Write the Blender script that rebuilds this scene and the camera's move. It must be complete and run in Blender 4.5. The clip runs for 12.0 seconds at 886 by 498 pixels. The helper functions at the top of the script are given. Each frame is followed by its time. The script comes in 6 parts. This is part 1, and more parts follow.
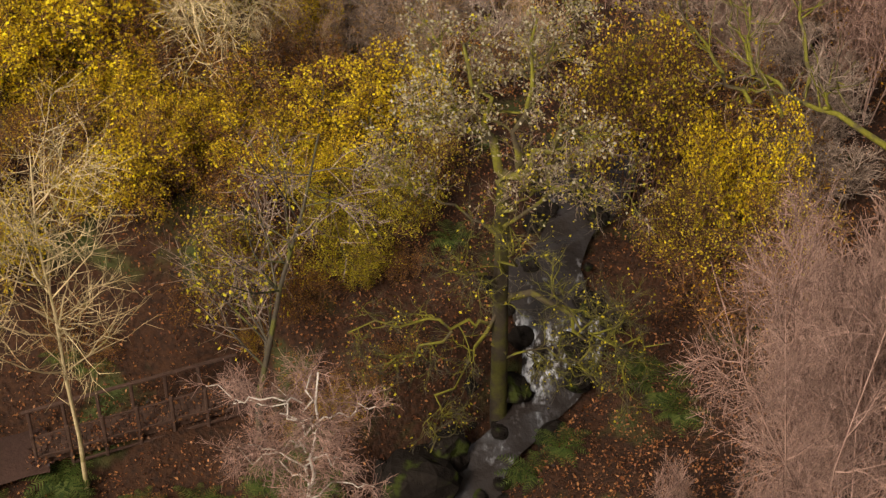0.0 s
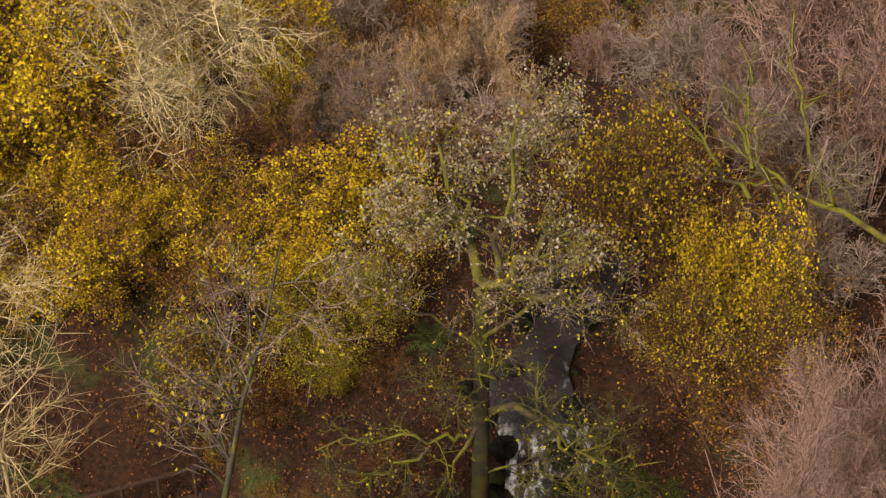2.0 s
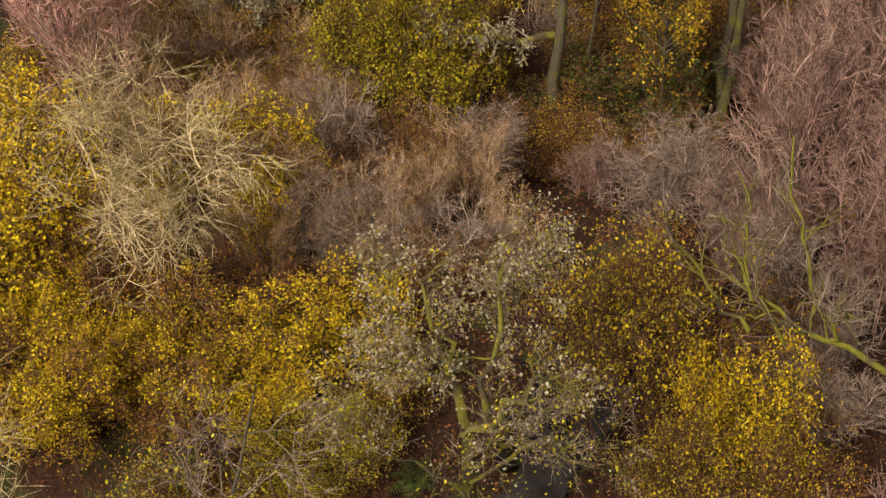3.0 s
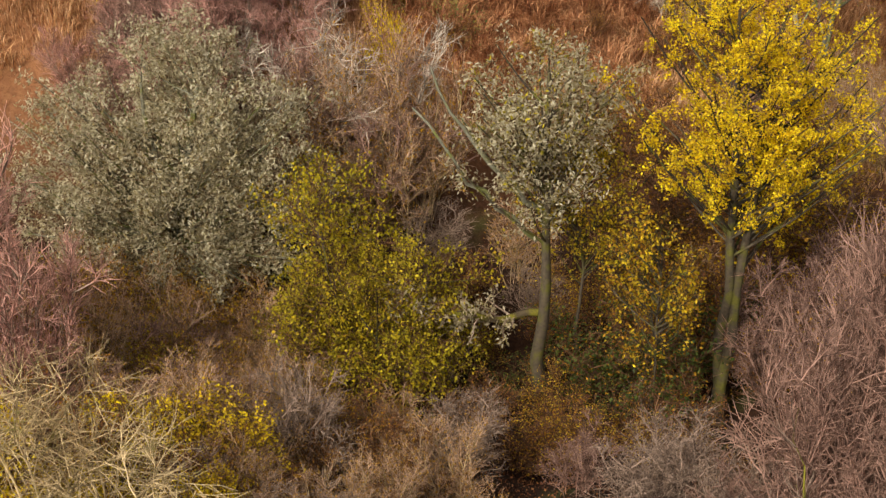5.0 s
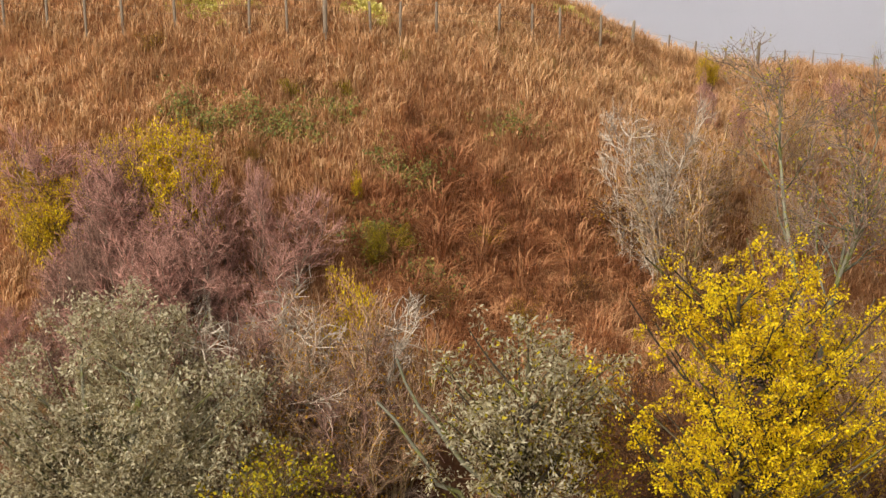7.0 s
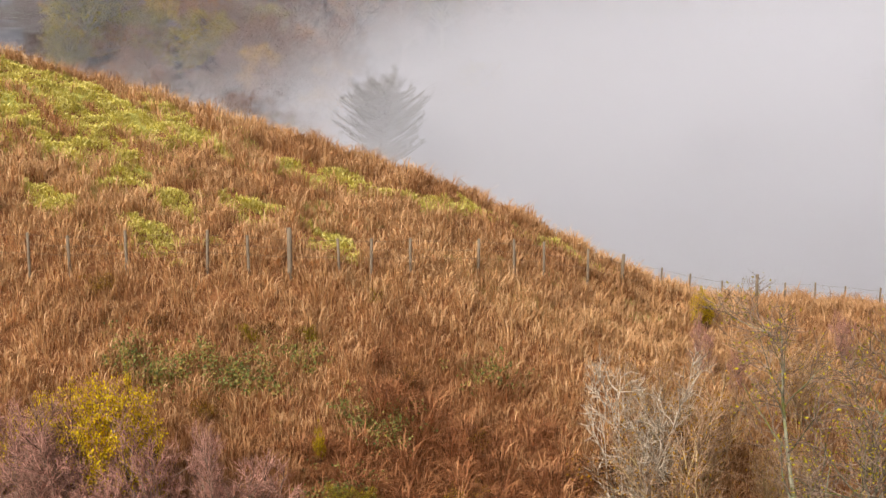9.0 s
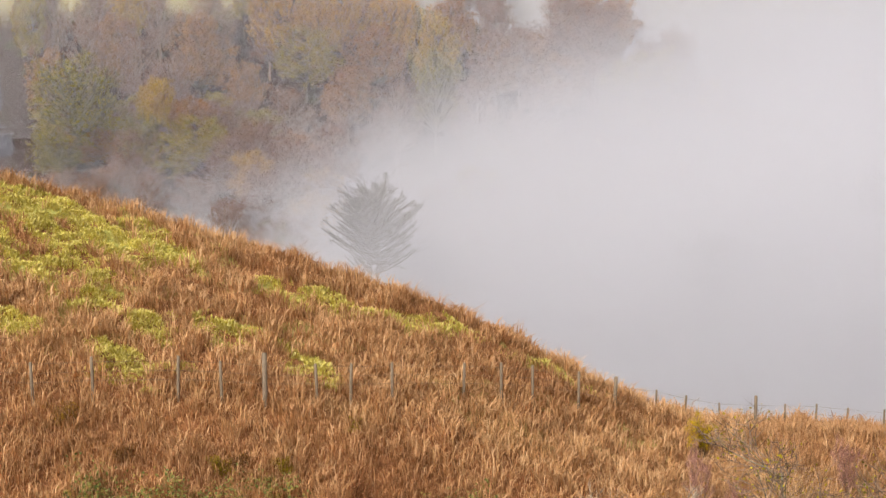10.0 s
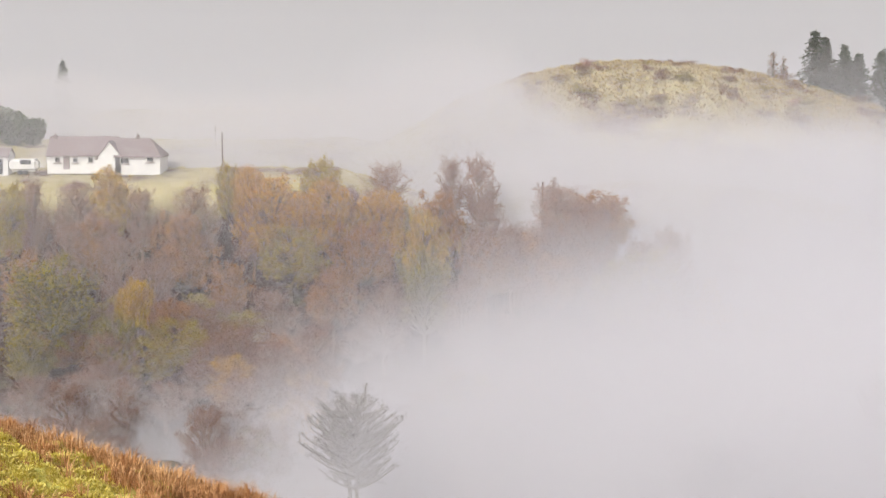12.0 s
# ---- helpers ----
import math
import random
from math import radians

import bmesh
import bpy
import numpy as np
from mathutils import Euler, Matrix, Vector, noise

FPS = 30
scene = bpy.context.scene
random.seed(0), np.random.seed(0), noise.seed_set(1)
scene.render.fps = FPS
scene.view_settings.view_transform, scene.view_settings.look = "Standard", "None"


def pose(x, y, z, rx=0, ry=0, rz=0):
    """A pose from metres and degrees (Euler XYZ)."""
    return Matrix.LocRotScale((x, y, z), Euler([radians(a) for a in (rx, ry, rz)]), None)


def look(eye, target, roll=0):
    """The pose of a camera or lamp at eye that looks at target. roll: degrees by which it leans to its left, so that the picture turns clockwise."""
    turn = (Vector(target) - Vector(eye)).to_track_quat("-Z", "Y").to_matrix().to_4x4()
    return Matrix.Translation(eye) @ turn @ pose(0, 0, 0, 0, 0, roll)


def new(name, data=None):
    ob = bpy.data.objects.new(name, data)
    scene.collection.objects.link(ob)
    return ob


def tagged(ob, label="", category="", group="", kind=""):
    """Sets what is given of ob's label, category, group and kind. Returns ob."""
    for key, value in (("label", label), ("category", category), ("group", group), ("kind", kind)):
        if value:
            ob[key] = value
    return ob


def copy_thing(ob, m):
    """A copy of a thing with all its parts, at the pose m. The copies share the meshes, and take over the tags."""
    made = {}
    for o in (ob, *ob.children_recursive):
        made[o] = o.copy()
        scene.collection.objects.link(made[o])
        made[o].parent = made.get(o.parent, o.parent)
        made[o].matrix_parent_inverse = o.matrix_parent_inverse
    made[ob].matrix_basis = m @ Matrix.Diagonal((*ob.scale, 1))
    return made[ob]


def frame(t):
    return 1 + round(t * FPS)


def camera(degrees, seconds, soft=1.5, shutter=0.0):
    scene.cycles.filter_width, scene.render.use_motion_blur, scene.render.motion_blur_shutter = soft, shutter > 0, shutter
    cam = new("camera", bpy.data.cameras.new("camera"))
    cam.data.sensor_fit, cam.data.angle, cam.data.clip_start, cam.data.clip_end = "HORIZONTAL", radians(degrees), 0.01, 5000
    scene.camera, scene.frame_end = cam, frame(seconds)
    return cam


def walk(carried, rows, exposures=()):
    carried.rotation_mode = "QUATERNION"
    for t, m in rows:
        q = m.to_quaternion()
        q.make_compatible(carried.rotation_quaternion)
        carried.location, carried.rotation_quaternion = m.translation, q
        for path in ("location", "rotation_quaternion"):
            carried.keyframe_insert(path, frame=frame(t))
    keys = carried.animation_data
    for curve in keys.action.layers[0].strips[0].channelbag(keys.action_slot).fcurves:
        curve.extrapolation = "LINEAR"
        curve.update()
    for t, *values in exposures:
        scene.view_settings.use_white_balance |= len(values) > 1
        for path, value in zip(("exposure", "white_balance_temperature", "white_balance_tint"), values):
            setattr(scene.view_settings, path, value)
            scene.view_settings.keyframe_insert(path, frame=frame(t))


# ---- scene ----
# ---- camera and its way ----
def turned(x, y, z, yaw, pitch, roll):
    """A camera at x, y, z, turned from +y to its left, tilted up and rolled, in degrees."""
    return pose(x, y, z, 90 + pitch, 0, yaw) @ pose(0, 0, 0, 0, 0, roll)


cam = camera(29, 12.0, soft=1.4)
walk(cam, [
    (0, turned(0.000, 0.000, 28.500, 0.000, -39.028, 0.076)),
    (0.5, turned(0.122, 0.696, 28.432, 0.021, -38.939, 0.118)),
    (1, turned(0.240, 1.458, 28.356, 0.007, -38.815, 0.104)),
    (1.5, turned(0.356, 2.282, 28.275, 0.003, -38.696, 0.095)),
    (2, turned(0.471, 3.165, 28.191, -0.045, -38.215, 0.061)),
    (2.5, turned(0.586, 4.105, 28.105, -0.110, -37.081, 0.048)),
    (3, turned(0.704, 5.097, 28.020, -0.192, -35.378, 0.041)),
    (3.5, turned(0.825, 6.139, 27.937, -0.248, -33.719, 0.006)),
    (4, turned(0.952, 7.226, 27.858, -0.339, -31.906, 0.007)),
    (4.5, turned(1.085, 8.356, 27.786, -0.406, -30.109, -0.017)),
    (5, turned(1.227, 9.526, 27.722, -0.465, -28.299, -0.034)),
    (5.5, turned(1.379, 10.732, 27.668, -0.539, -26.432, -0.007)),
    (6, turned(1.543, 11.970, 27.626, -0.618, -24.569, 0.055)),
    (6.5, turned(1.720, 13.238, 27.597, -0.628, -22.932, 0.037)),
    (7, turned(1.911, 14.532, 27.585, -0.662, -21.149, 0.017)),
    (7.5, turned(2.118, 15.848, 27.590, -0.660, -19.546, -0.133)),
    (8, turned(2.343, 17.184, 27.616, -0.659, -17.859, -0.182)),
    (8.5, turned(2.588, 18.536, 27.662, -0.676, -16.191, -0.106)),
    (9, turned(2.853, 19.901, 27.732, -0.698, -14.553, -0.021)),
    (9.5, turned(3.141, 21.276, 27.828, -0.714, -12.939, -0.037)),
    (10, turned(3.452, 22.657, 27.951, -0.716, -11.257, -0.077)),
    (10.5, turned(3.789, 24.040, 28.103, -0.695, -9.744, -0.123)),
    (11, turned(4.153, 25.423, 28.286, -0.675, -8.111, -0.104)),
    (11.5, turned(4.546, 26.802, 28.503, -0.653, -6.621, -0.111)),
    (12, turned(4.968, 28.174, 28.754, -0.618, -5.001, -0.107)),
])

# ---- light: a bright overcast morning over a misty valley ----
world = bpy.data.worlds.new("overcast")
scene.world = world
world.use_nodes = True
wt = world.node_tree
bg = wt.nodes["Background"]
sky = wt.nodes.new("ShaderNodeTexSky")
sky.sky_type, sky.sun_disc = "NISHITA", False
sky.sun_elevation, sky.sun_rotation = radians(38), radians(215)
sky.air_density, sky.dust_density = 1.0, 4.0
soft = wt.nodes.new("ShaderNodeHueSaturation")
soft.inputs["Saturation"].default_value = 0.04
wt.links.new(sky.outputs[0], soft.inputs["Color"])
wt.links.new(soft.outputs[0], bg.inputs["Color"])
bg.inputs["Strength"].default_value = 0.17
sun = new("sun", bpy.data.lights.new("sun", "SUN"))
sun.data.energy, sun.data.angle, sun.data.color = 3.0, radians(12), (1.0, 0.92, 0.79)
sun.matrix_world = look((-40, -50, 60), (0, 10, 0))
scene.view_settings.exposure = 0.0


# ---- materials ----
def mat(name, rough=0.9):
    m = bpy.data.materials.new(name)
    m.use_nodes = True
    nt = m.node_tree
    b = nt.nodes["Principled BSDF"]
    b.inputs["Roughness"].default_value = rough
    b.inputs["Specular IOR Level"].default_value = 0.25
    return m, nt, b


def node(nt, kind, **inputs):
    n = nt.nodes.new("ShaderNode" + kind)
    for k, v in inputs.items():
        n.inputs[k.replace("_", " ")].default_value = v
    return n


def ramp(nt, fac, colours):
    r = nt.nodes.new("ShaderNodeValToRGB")
    e = r.color_ramp.elements
    while len(e) < len(colours):
        e.new(0.5)
    for k, c in enumerate(colours):
        e[k].position = k / (len(colours) - 1)
        e[k].color = (*c, 1)
    nt.links.new(fac, r.inputs["Fac"])
    return r.outputs["Color"]


def place(nt):
    return nt.nodes.new("ShaderNodeNewGeometry").outputs["Position"]


def noise_of(nt, scale, detail=4, vec=None):
    n = nt.nodes.new("ShaderNodeTexNoise")
    n.inputs["Scale"].default_value, n.inputs["Detail"].default_value = scale, detail
    nt.links.new(vec if vec else place(nt), n.inputs["Vector"])
    return n.outputs["Fac"]


def mixed(nt, fac, a, b, how="MIX"):
    m = nt.nodes.new("ShaderNodeMix")
    m.data_type, m.blend_type = "RGBA", how
    for v, s in ((fac, 0), (a, 6), (b, 7)):
        if isinstance(v, (int, float)):
            m.inputs[s].default_value = v
        elif isinstance(v, tuple):
            m.inputs[s].default_value = (*v, 1)
        else:
            nt.links.new(v, m.inputs[s])
    return m.outputs[2]


def ranged(nt, value, a, b, c=0.0, d=1.0):
    m = nt.nodes.new("ShaderNodeMapRange")
    m.interpolation_type = "SMOOTHSTEP"
    for k, v in zip(("From Min", "From Max", "To Min", "To Max"), (a, b, c, d)):
        m.inputs[k].default_value = v
    nt.links.new(value, m.inputs["Value"])
    return m.outputs["Result"]


def maths(nt, op, a, b=0.0):
    m = nt.nodes.new("ShaderNodeMath")
    m.operation = op
    for k, v in enumerate((a, b)):
        if isinstance(v, (int, float)):
            m.inputs[k].default_value = v
        else:
            nt.links.new(v, m.inputs[k])
    return m.outputs[0]


def bumped(nt, b, height, strength=0.5, far=0.05):
    n = nt.nodes.new("ShaderNodeBump")
    n.inputs["Strength"].default_value, n.inputs["Distance"].default_value = strength, far
    nt.links.new(height, n.inputs["Height"])
    nt.links.new(n.outputs[0], b.inputs["Normal"])


def leaf_material(name, colours, thin=0.42, wide=False):
    """Leaves: each one its own tone, larger drifts of tone over the crown, some light coming through."""
    m, nt, b = mat(name, 0.6)
    geo = nt.nodes.new("ShaderNodeNewGeometry")
    tone = ramp(nt, geo.outputs["Random Per Island"], colours)
    drift = ramp(nt, noise_of(nt, 0.9, 2), [(0.62, 0.57, 0.52), (1.38, 1.36, 1.33)])
    col = mixed(nt, 1.0, tone, drift, "MULTIPLY")
    if wide:
        swath = ramp(nt, ranged(nt, noise_of(nt, 0.11, 4), 0.36, 0.62), [(0.84, 0.74, 0.68), (1.12, 1.13, 1.12)])
        col = mixed(nt, 1.0, col, swath, "MULTIPLY")
    nt.links.new(col, b.inputs["Base Color"])
    t = nt.nodes.new("ShaderNodeBsdfTranslucent")
    nt.links.new(col, t.inputs["Color"])
    mx = nt.nodes.new("ShaderNodeMixShader")
    mx.inputs[0].default_value = thin
    nt.links.new(b.outputs[0], mx.inputs[1])
    nt.links.new(t.outputs[0], mx.inputs[2])
    nt.links.new(mx.outputs[0], nt.nodes["Material Output"].inputs["Surface"])
    return m


def bark_material(name, a, b_, moss=None, cover=0.5):
    m, nt, b = mat(name, 0.9)
    n = noise_of(nt, 9, 5)
    geo = nt.nodes.new("ShaderNodeNewGeometry")
    col = ramp(nt, n, [a, b_])
    each = ramp(nt, geo.outputs["Random Per Island"], [(0.32, 0.3, 0.28), (1.55, 1.55, 1.55)])
    col = mixed(nt, 1.0, col, each, "MULTIPLY")
    if moss:
        patch = ranged(nt, noise_of(nt, 2.2, 4), cover - 0.1, cover + 0.1)
        fleck = ramp(nt, noise_of(nt, 14, 3), [tuple(c * 0.55 for c in moss), tuple(c * 1.25 for c in moss)])
        col = mixed(nt, patch, col, fleck)
    nt.links.new(col, b.inputs["Base Color"])
    bumped(nt, b, n, 0.6, 0.02)
    return m


YELLOW = leaf_material("yellow_leaves", [(0.15, 0.10, 0.008), (0.60, 0.42, 0.014), (0.79, 0.59, 0.02), (0.40, 0.235, 0.012)])
BRIGHT = leaf_material("bright_yellow_leaves", [(0.48, 0.285, 0.006), (0.92, 0.67, 0.008), (0.96, 0.79, 0.015), (0.70, 0.44, 0.006)])
OLIVE = leaf_material("olive_yellow_leaves", [(0.10, 0.088, 0.009), (0.42, 0.345, 0.015), (0.64, 0.525, 0.022), (0.22, 0.18, 0.012)])
OCHRE = leaf_material("ochre_leaves", [(0.12, 0.05, 0.008), (0.46, 0.24, 0.014), (0.58, 0.32, 0.018), (0.24, 0.10, 0.012)])
PALE = leaf_material("pale_leaves", [(0.22, 0.17, 0.08), (0.42, 0.36, 0.22), (0.56, 0.49, 0.34), (0.31, 0.24, 0.08)])
SILVER = leaf_material("silver_leaves", [(0.235, 0.195, 0.095), (0.475, 0.425, 0.265), (0.62, 0.57, 0.41), (0.32, 0.25, 0.10)])
RUST = leaf_material("rust_leaves", [(0.08, 0.03, 0.012), (0.26, 0.10, 0.03), (0.36, 0.16, 0.04), (0.14, 0.05, 0.016)])
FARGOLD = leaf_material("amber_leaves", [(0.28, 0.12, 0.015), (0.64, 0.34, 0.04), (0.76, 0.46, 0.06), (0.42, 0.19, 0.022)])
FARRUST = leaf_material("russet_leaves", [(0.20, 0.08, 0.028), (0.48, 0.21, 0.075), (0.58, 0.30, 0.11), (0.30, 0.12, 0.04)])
FERNY = leaf_material("fern_green", [(0.03, 0.05, 0.009), (0.085, 0.115, 0.02), (0.14, 0.155, 0.035)])
FIRS = leaf_material("fir_needles", [(0.015, 0.03, 0.018), (0.03, 0.05, 0.03), (0.05, 0.06, 0.03)], 0.1)
BRACKEN = leaf_material("dead_bracken", [(0.21, 0.104, 0.041), (0.56, 0.325, 0.155), (0.72, 0.485, 0.28), (0.42, 0.22, 0.094), (0.63, 0.385, 0.18)], 0.28, True)
REDBRACKEN = leaf_material("fallen_red_bracken", [(0.12, 0.046, 0.020), (0.46, 0.208, 0.092), (0.66, 0.375, 0.19), (0.28, 0.112, 0.045)], 0.2, True)
BRAMBLE = leaf_material("bramble_leaves", [(0.08, 0.11, 0.03), (0.20, 0.23, 0.06), (0.34, 0.32, 0.10), (0.42, 0.30, 0.07)], 0.3)
GRASSY = leaf_material("tussock_grass", [(0.46, 0.40, 0.06), (0.66, 0.58, 0.14), (0.76, 0.68, 0.28)], 0.25)
BARK = bark_material("grey_brown_bark", (0.035, 0.026, 0.017), (0.12, 0.09, 0.055), (0.12, 0.11, 0.018), 0.56)
MOSSY = bark_material("mossy_bark", (0.035, 0.024, 0.014), (0.10, 0.07, 0.036), (0.165, 0.14, 0.014), 0.46)
DARKMOSS = bark_material("dark_mossy_bark", (0.018, 0.012, 0.008), (0.05, 0.035, 0.019), (0.072, 0.06, 0.010), 0.5)
TAN = bark_material("tan_twigs", (0.34, 0.235, 0.11), (0.62, 0.46, 0.24), (0.24, 0.19, 0.05), 0.61)
PINK = bark_material("pinkish_twigs", (0.165, 0.086, 0.057), (0.42, 0.252, 0.188))
WHIPTWIG = bark_material("tawny_twigs", (0.30, 0.175, 0.10), (0.58, 0.38, 0.24))
BLEACHED = bark_material("bleached_twigs", (0.36, 0.28, 0.20), (0.66, 0.55, 0.43))
PURPLE = bark_material("purple_brown_twigs", (0.34, 0.165, 0.118), (0.62, 0.345, 0.268))
GREYTWIG = bark_material("grey_twigs", (0.17, 0.11, 0.076), (0.38, 0.268, 0.195))
BROWNTWIG = bark_material("brown_twigs", (0.07, 0.032, 0.014), (0.22, 0.11, 0.05))
WHITEBARK = bark_material("pale_birch_bark", (0.42, 0.33, 0.25), (0.72, 0.62, 0.50), (0.20, 0.18, 0.06), 0.68)
LICHEN = bark_material("lichen_bark", (0.12, 0.11, 0.07), (0.27, 0.25, 0.175), (0.19, 0.19, 0.05), 0.55)


# ---- mesh helpers ----
def mesh_of(name, V, F, material, smooth=False):
    """A mesh from an array of points and one of faces with the same number of corners each."""
    V, F = np.asarray(V, np.float32).reshape(-1, 3), np.asarray(F, np.int32)
    me = bpy.data.meshes.new(name)
    n, k = F.shape
    me.vertices.add(len(V))
    me.vertices.foreach_set("co", V.ravel())
    me.loops.add(n * k)
    me.loops.foreach_set("vertex_index", F.ravel())
    me.polygons.add(n)
    me.polygons.foreach_set("loop_start", np.arange(0, n * k, k, dtype=np.int32))
    if smooth:
        me.polygons.foreach_set("use_smooth", np.ones(n, bool))
    me.update(calc_edges=True)
    me.materials.append(material)
    return me


def child(name, me, parent, label=""):
    ob = new(name, me)
    ob.parent = parent
    return tagged(ob, label)


def part(name, bm, material, parent, label=""):
    me = bpy.data.meshes.new(name)
    bm.to_mesh(me)
    bm.free()
    me.materials.append(material)
    return child(name, me, parent, label)


def unit(v):
    return v / np.maximum(np.linalg.norm(v, axis=-1, keepdims=True), 1e-9)


def tubes(P, R, sides):
    """Tapered tubes along rows of points P (rows, points, 3) with radii R (rows, points)."""
    M, n, _ = P.shape
    T = unit(np.gradient(P, axis=1))
    ref = np.where(np.abs(T[..., 2:3]) > 0.9, np.array([1.0, 0, 0]), np.array([0, 0, 1.0]))
    A = unit(np.cross(T, ref))
    B = np.cross(T, A)
    ang = np.arange(sides) * 2 * np.pi / sides
    ring = A[:, :, None] * np.cos(ang)[:, None] + B[:, :, None] * np.sin(ang)[:, None]
    V = P[:, :, None] + ring * R[:, :, None, None]
    i = np.arange(M)[:, None, None] * n * sides + np.arange(n - 1)[None, :, None] * sides
    j = np.arange(sides)[None, None]
    k = (j + 1) % sides
    F = np.stack(np.broadcast_arrays(i + j, i + k, i + sides + k, i + sides + j), -1)
    return V.reshape(-1, 3), F.reshape(-1, 4)


def joined(*pairs):
    V, F, n = [], [], 0
    for v, f in pairs:
        V.append(v.reshape(-1, 3))
        F.append(f + n)
        n += len(V[-1])
    return np.concatenate(V), np.concatenate(F)


def sprout(rng, P, R, k, span, angle, length, n=4, wander=0.25, up=0.0, thin=0.55, least=0.006):
    """k shoots from each row of points: where along it (span), at what angle in degrees, how long, how it bends up."""
    M, m, _ = P.shape
    t = rng.uniform(*span, (M, k)) * (m - 1)
    a = np.minimum(t.astype(int), m - 2)
    u = (t - a)[..., None]
    row = np.arange(M)[:, None]
    base = P[row, a] * (1 - u) + P[row, a + 1] * u
    T = unit(P[row, a + 1] - P[row, a])
    rad = (R[row, a] * (1 - u[..., 0]) + R[row, a + 1] * u[..., 0]) * thin
    side = unit(np.cross(T, rng.normal(size=T.shape)))
    g = np.radians(angle + rng.normal(0, 12, (M, k)))[..., None]
    d = unit(T * np.cos(g) + side * np.sin(g))
    far = (length * rng.uniform(0.65, 1.25, (M, k)) * (1.15 - 0.5 * t / (m - 1)))[..., None]
    pts = [base]
    for _ in range(n - 1):
        d = unit(d + rng.normal(0, wander, d.shape) + np.array([0, 0, up]))
        pts.append(pts[-1] + d * far / (n - 1))
    Q = np.stack(pts, 2).reshape(M * k, n, 3)
    rad = np.maximum(rad, least).reshape(-1, 1)
    return Q, rad * np.linspace(1, 0.35, n)


def leaves(rng, C, size, droop=0.3, long=1.5):
    """Folded leaf blades at the points C."""
    N = len(C)
    d = unit(rng.normal(size=(N, 3)) + np.array([0, 0, -droop]))
    s = unit(np.cross(d, rng.normal(size=(N, 3))))
    up = np.cross(s, d)
    z = (size * rng.uniform(0.55, 1.25, N))[:, None]
    V = np.stack([C, C + d * z * 0.5 * long + s * z * 0.45 + up * z * 0.12, C + d * z * long, C + d * z * 0.5 * long - s * z * 0.45 + up * z * 0.12], 1)
    return V.reshape(-1, 3), np.arange(4 * N).reshape(N, 4)


def along(rng, P, per, spread=0.0, span=(0.3, 1.0)):
    """Points scattered along rows of points."""
    M, m, _ = P.shape
    t = rng.uniform(*span, (M, per)) * (m - 1)
    a = np.minimum(t.astype(int), m - 2)
    u = (t - a)[..., None]
    row = np.arange(M)[:, None]
    C = (P[row, a] * (1 - u) + P[row, a + 1] * u).reshape(-1, 3)
    return C + rng.normal(0, spread, C.shape) if spread else C


def thing(name, label, category, at=(0, 0, 0), group="", kind=""):
    ob = new(name)
    ob.location = at
    return tagged(ob, label, category, group, kind)


def stems(rng, n, height, lean, radius, points=6, foot=0.25, bend=0.10):
    """Rows of points for n stems from one stool."""
    a = rng.uniform(0, 2 * np.pi, n)
    lean = lean * np.sqrt(rng.uniform(0.05, 1, n)) if n > 2 else np.full(n, lean)
    d = np.stack([np.cos(a) * lean, np.sin(a) * lean, np.ones(n)], -1) + rng.normal(0, 0.05, (n, 3))
    d = unit(d)
    p = np.stack([np.cos(a) * foot * (n > 1), np.sin(a) * foot * (n > 1), np.full(n, -0.3)], -1)
    h = height * rng.uniform(0.75, 1.05, n)[:, None] if n > 1 else np.array([[height]])
    pts = [p]
    for _ in range(points - 1):
        d = unit(d + rng.normal(0, bend, d.shape) + np.array([0, 0, 0.06]))
        pts.append(pts[-1] + d * (h + 0.3) / (points - 1))
    return np.stack(pts, 1), radius * rng.uniform(0.7, 1.1, (n, 1)) * np.linspace(1, 0.22, points)


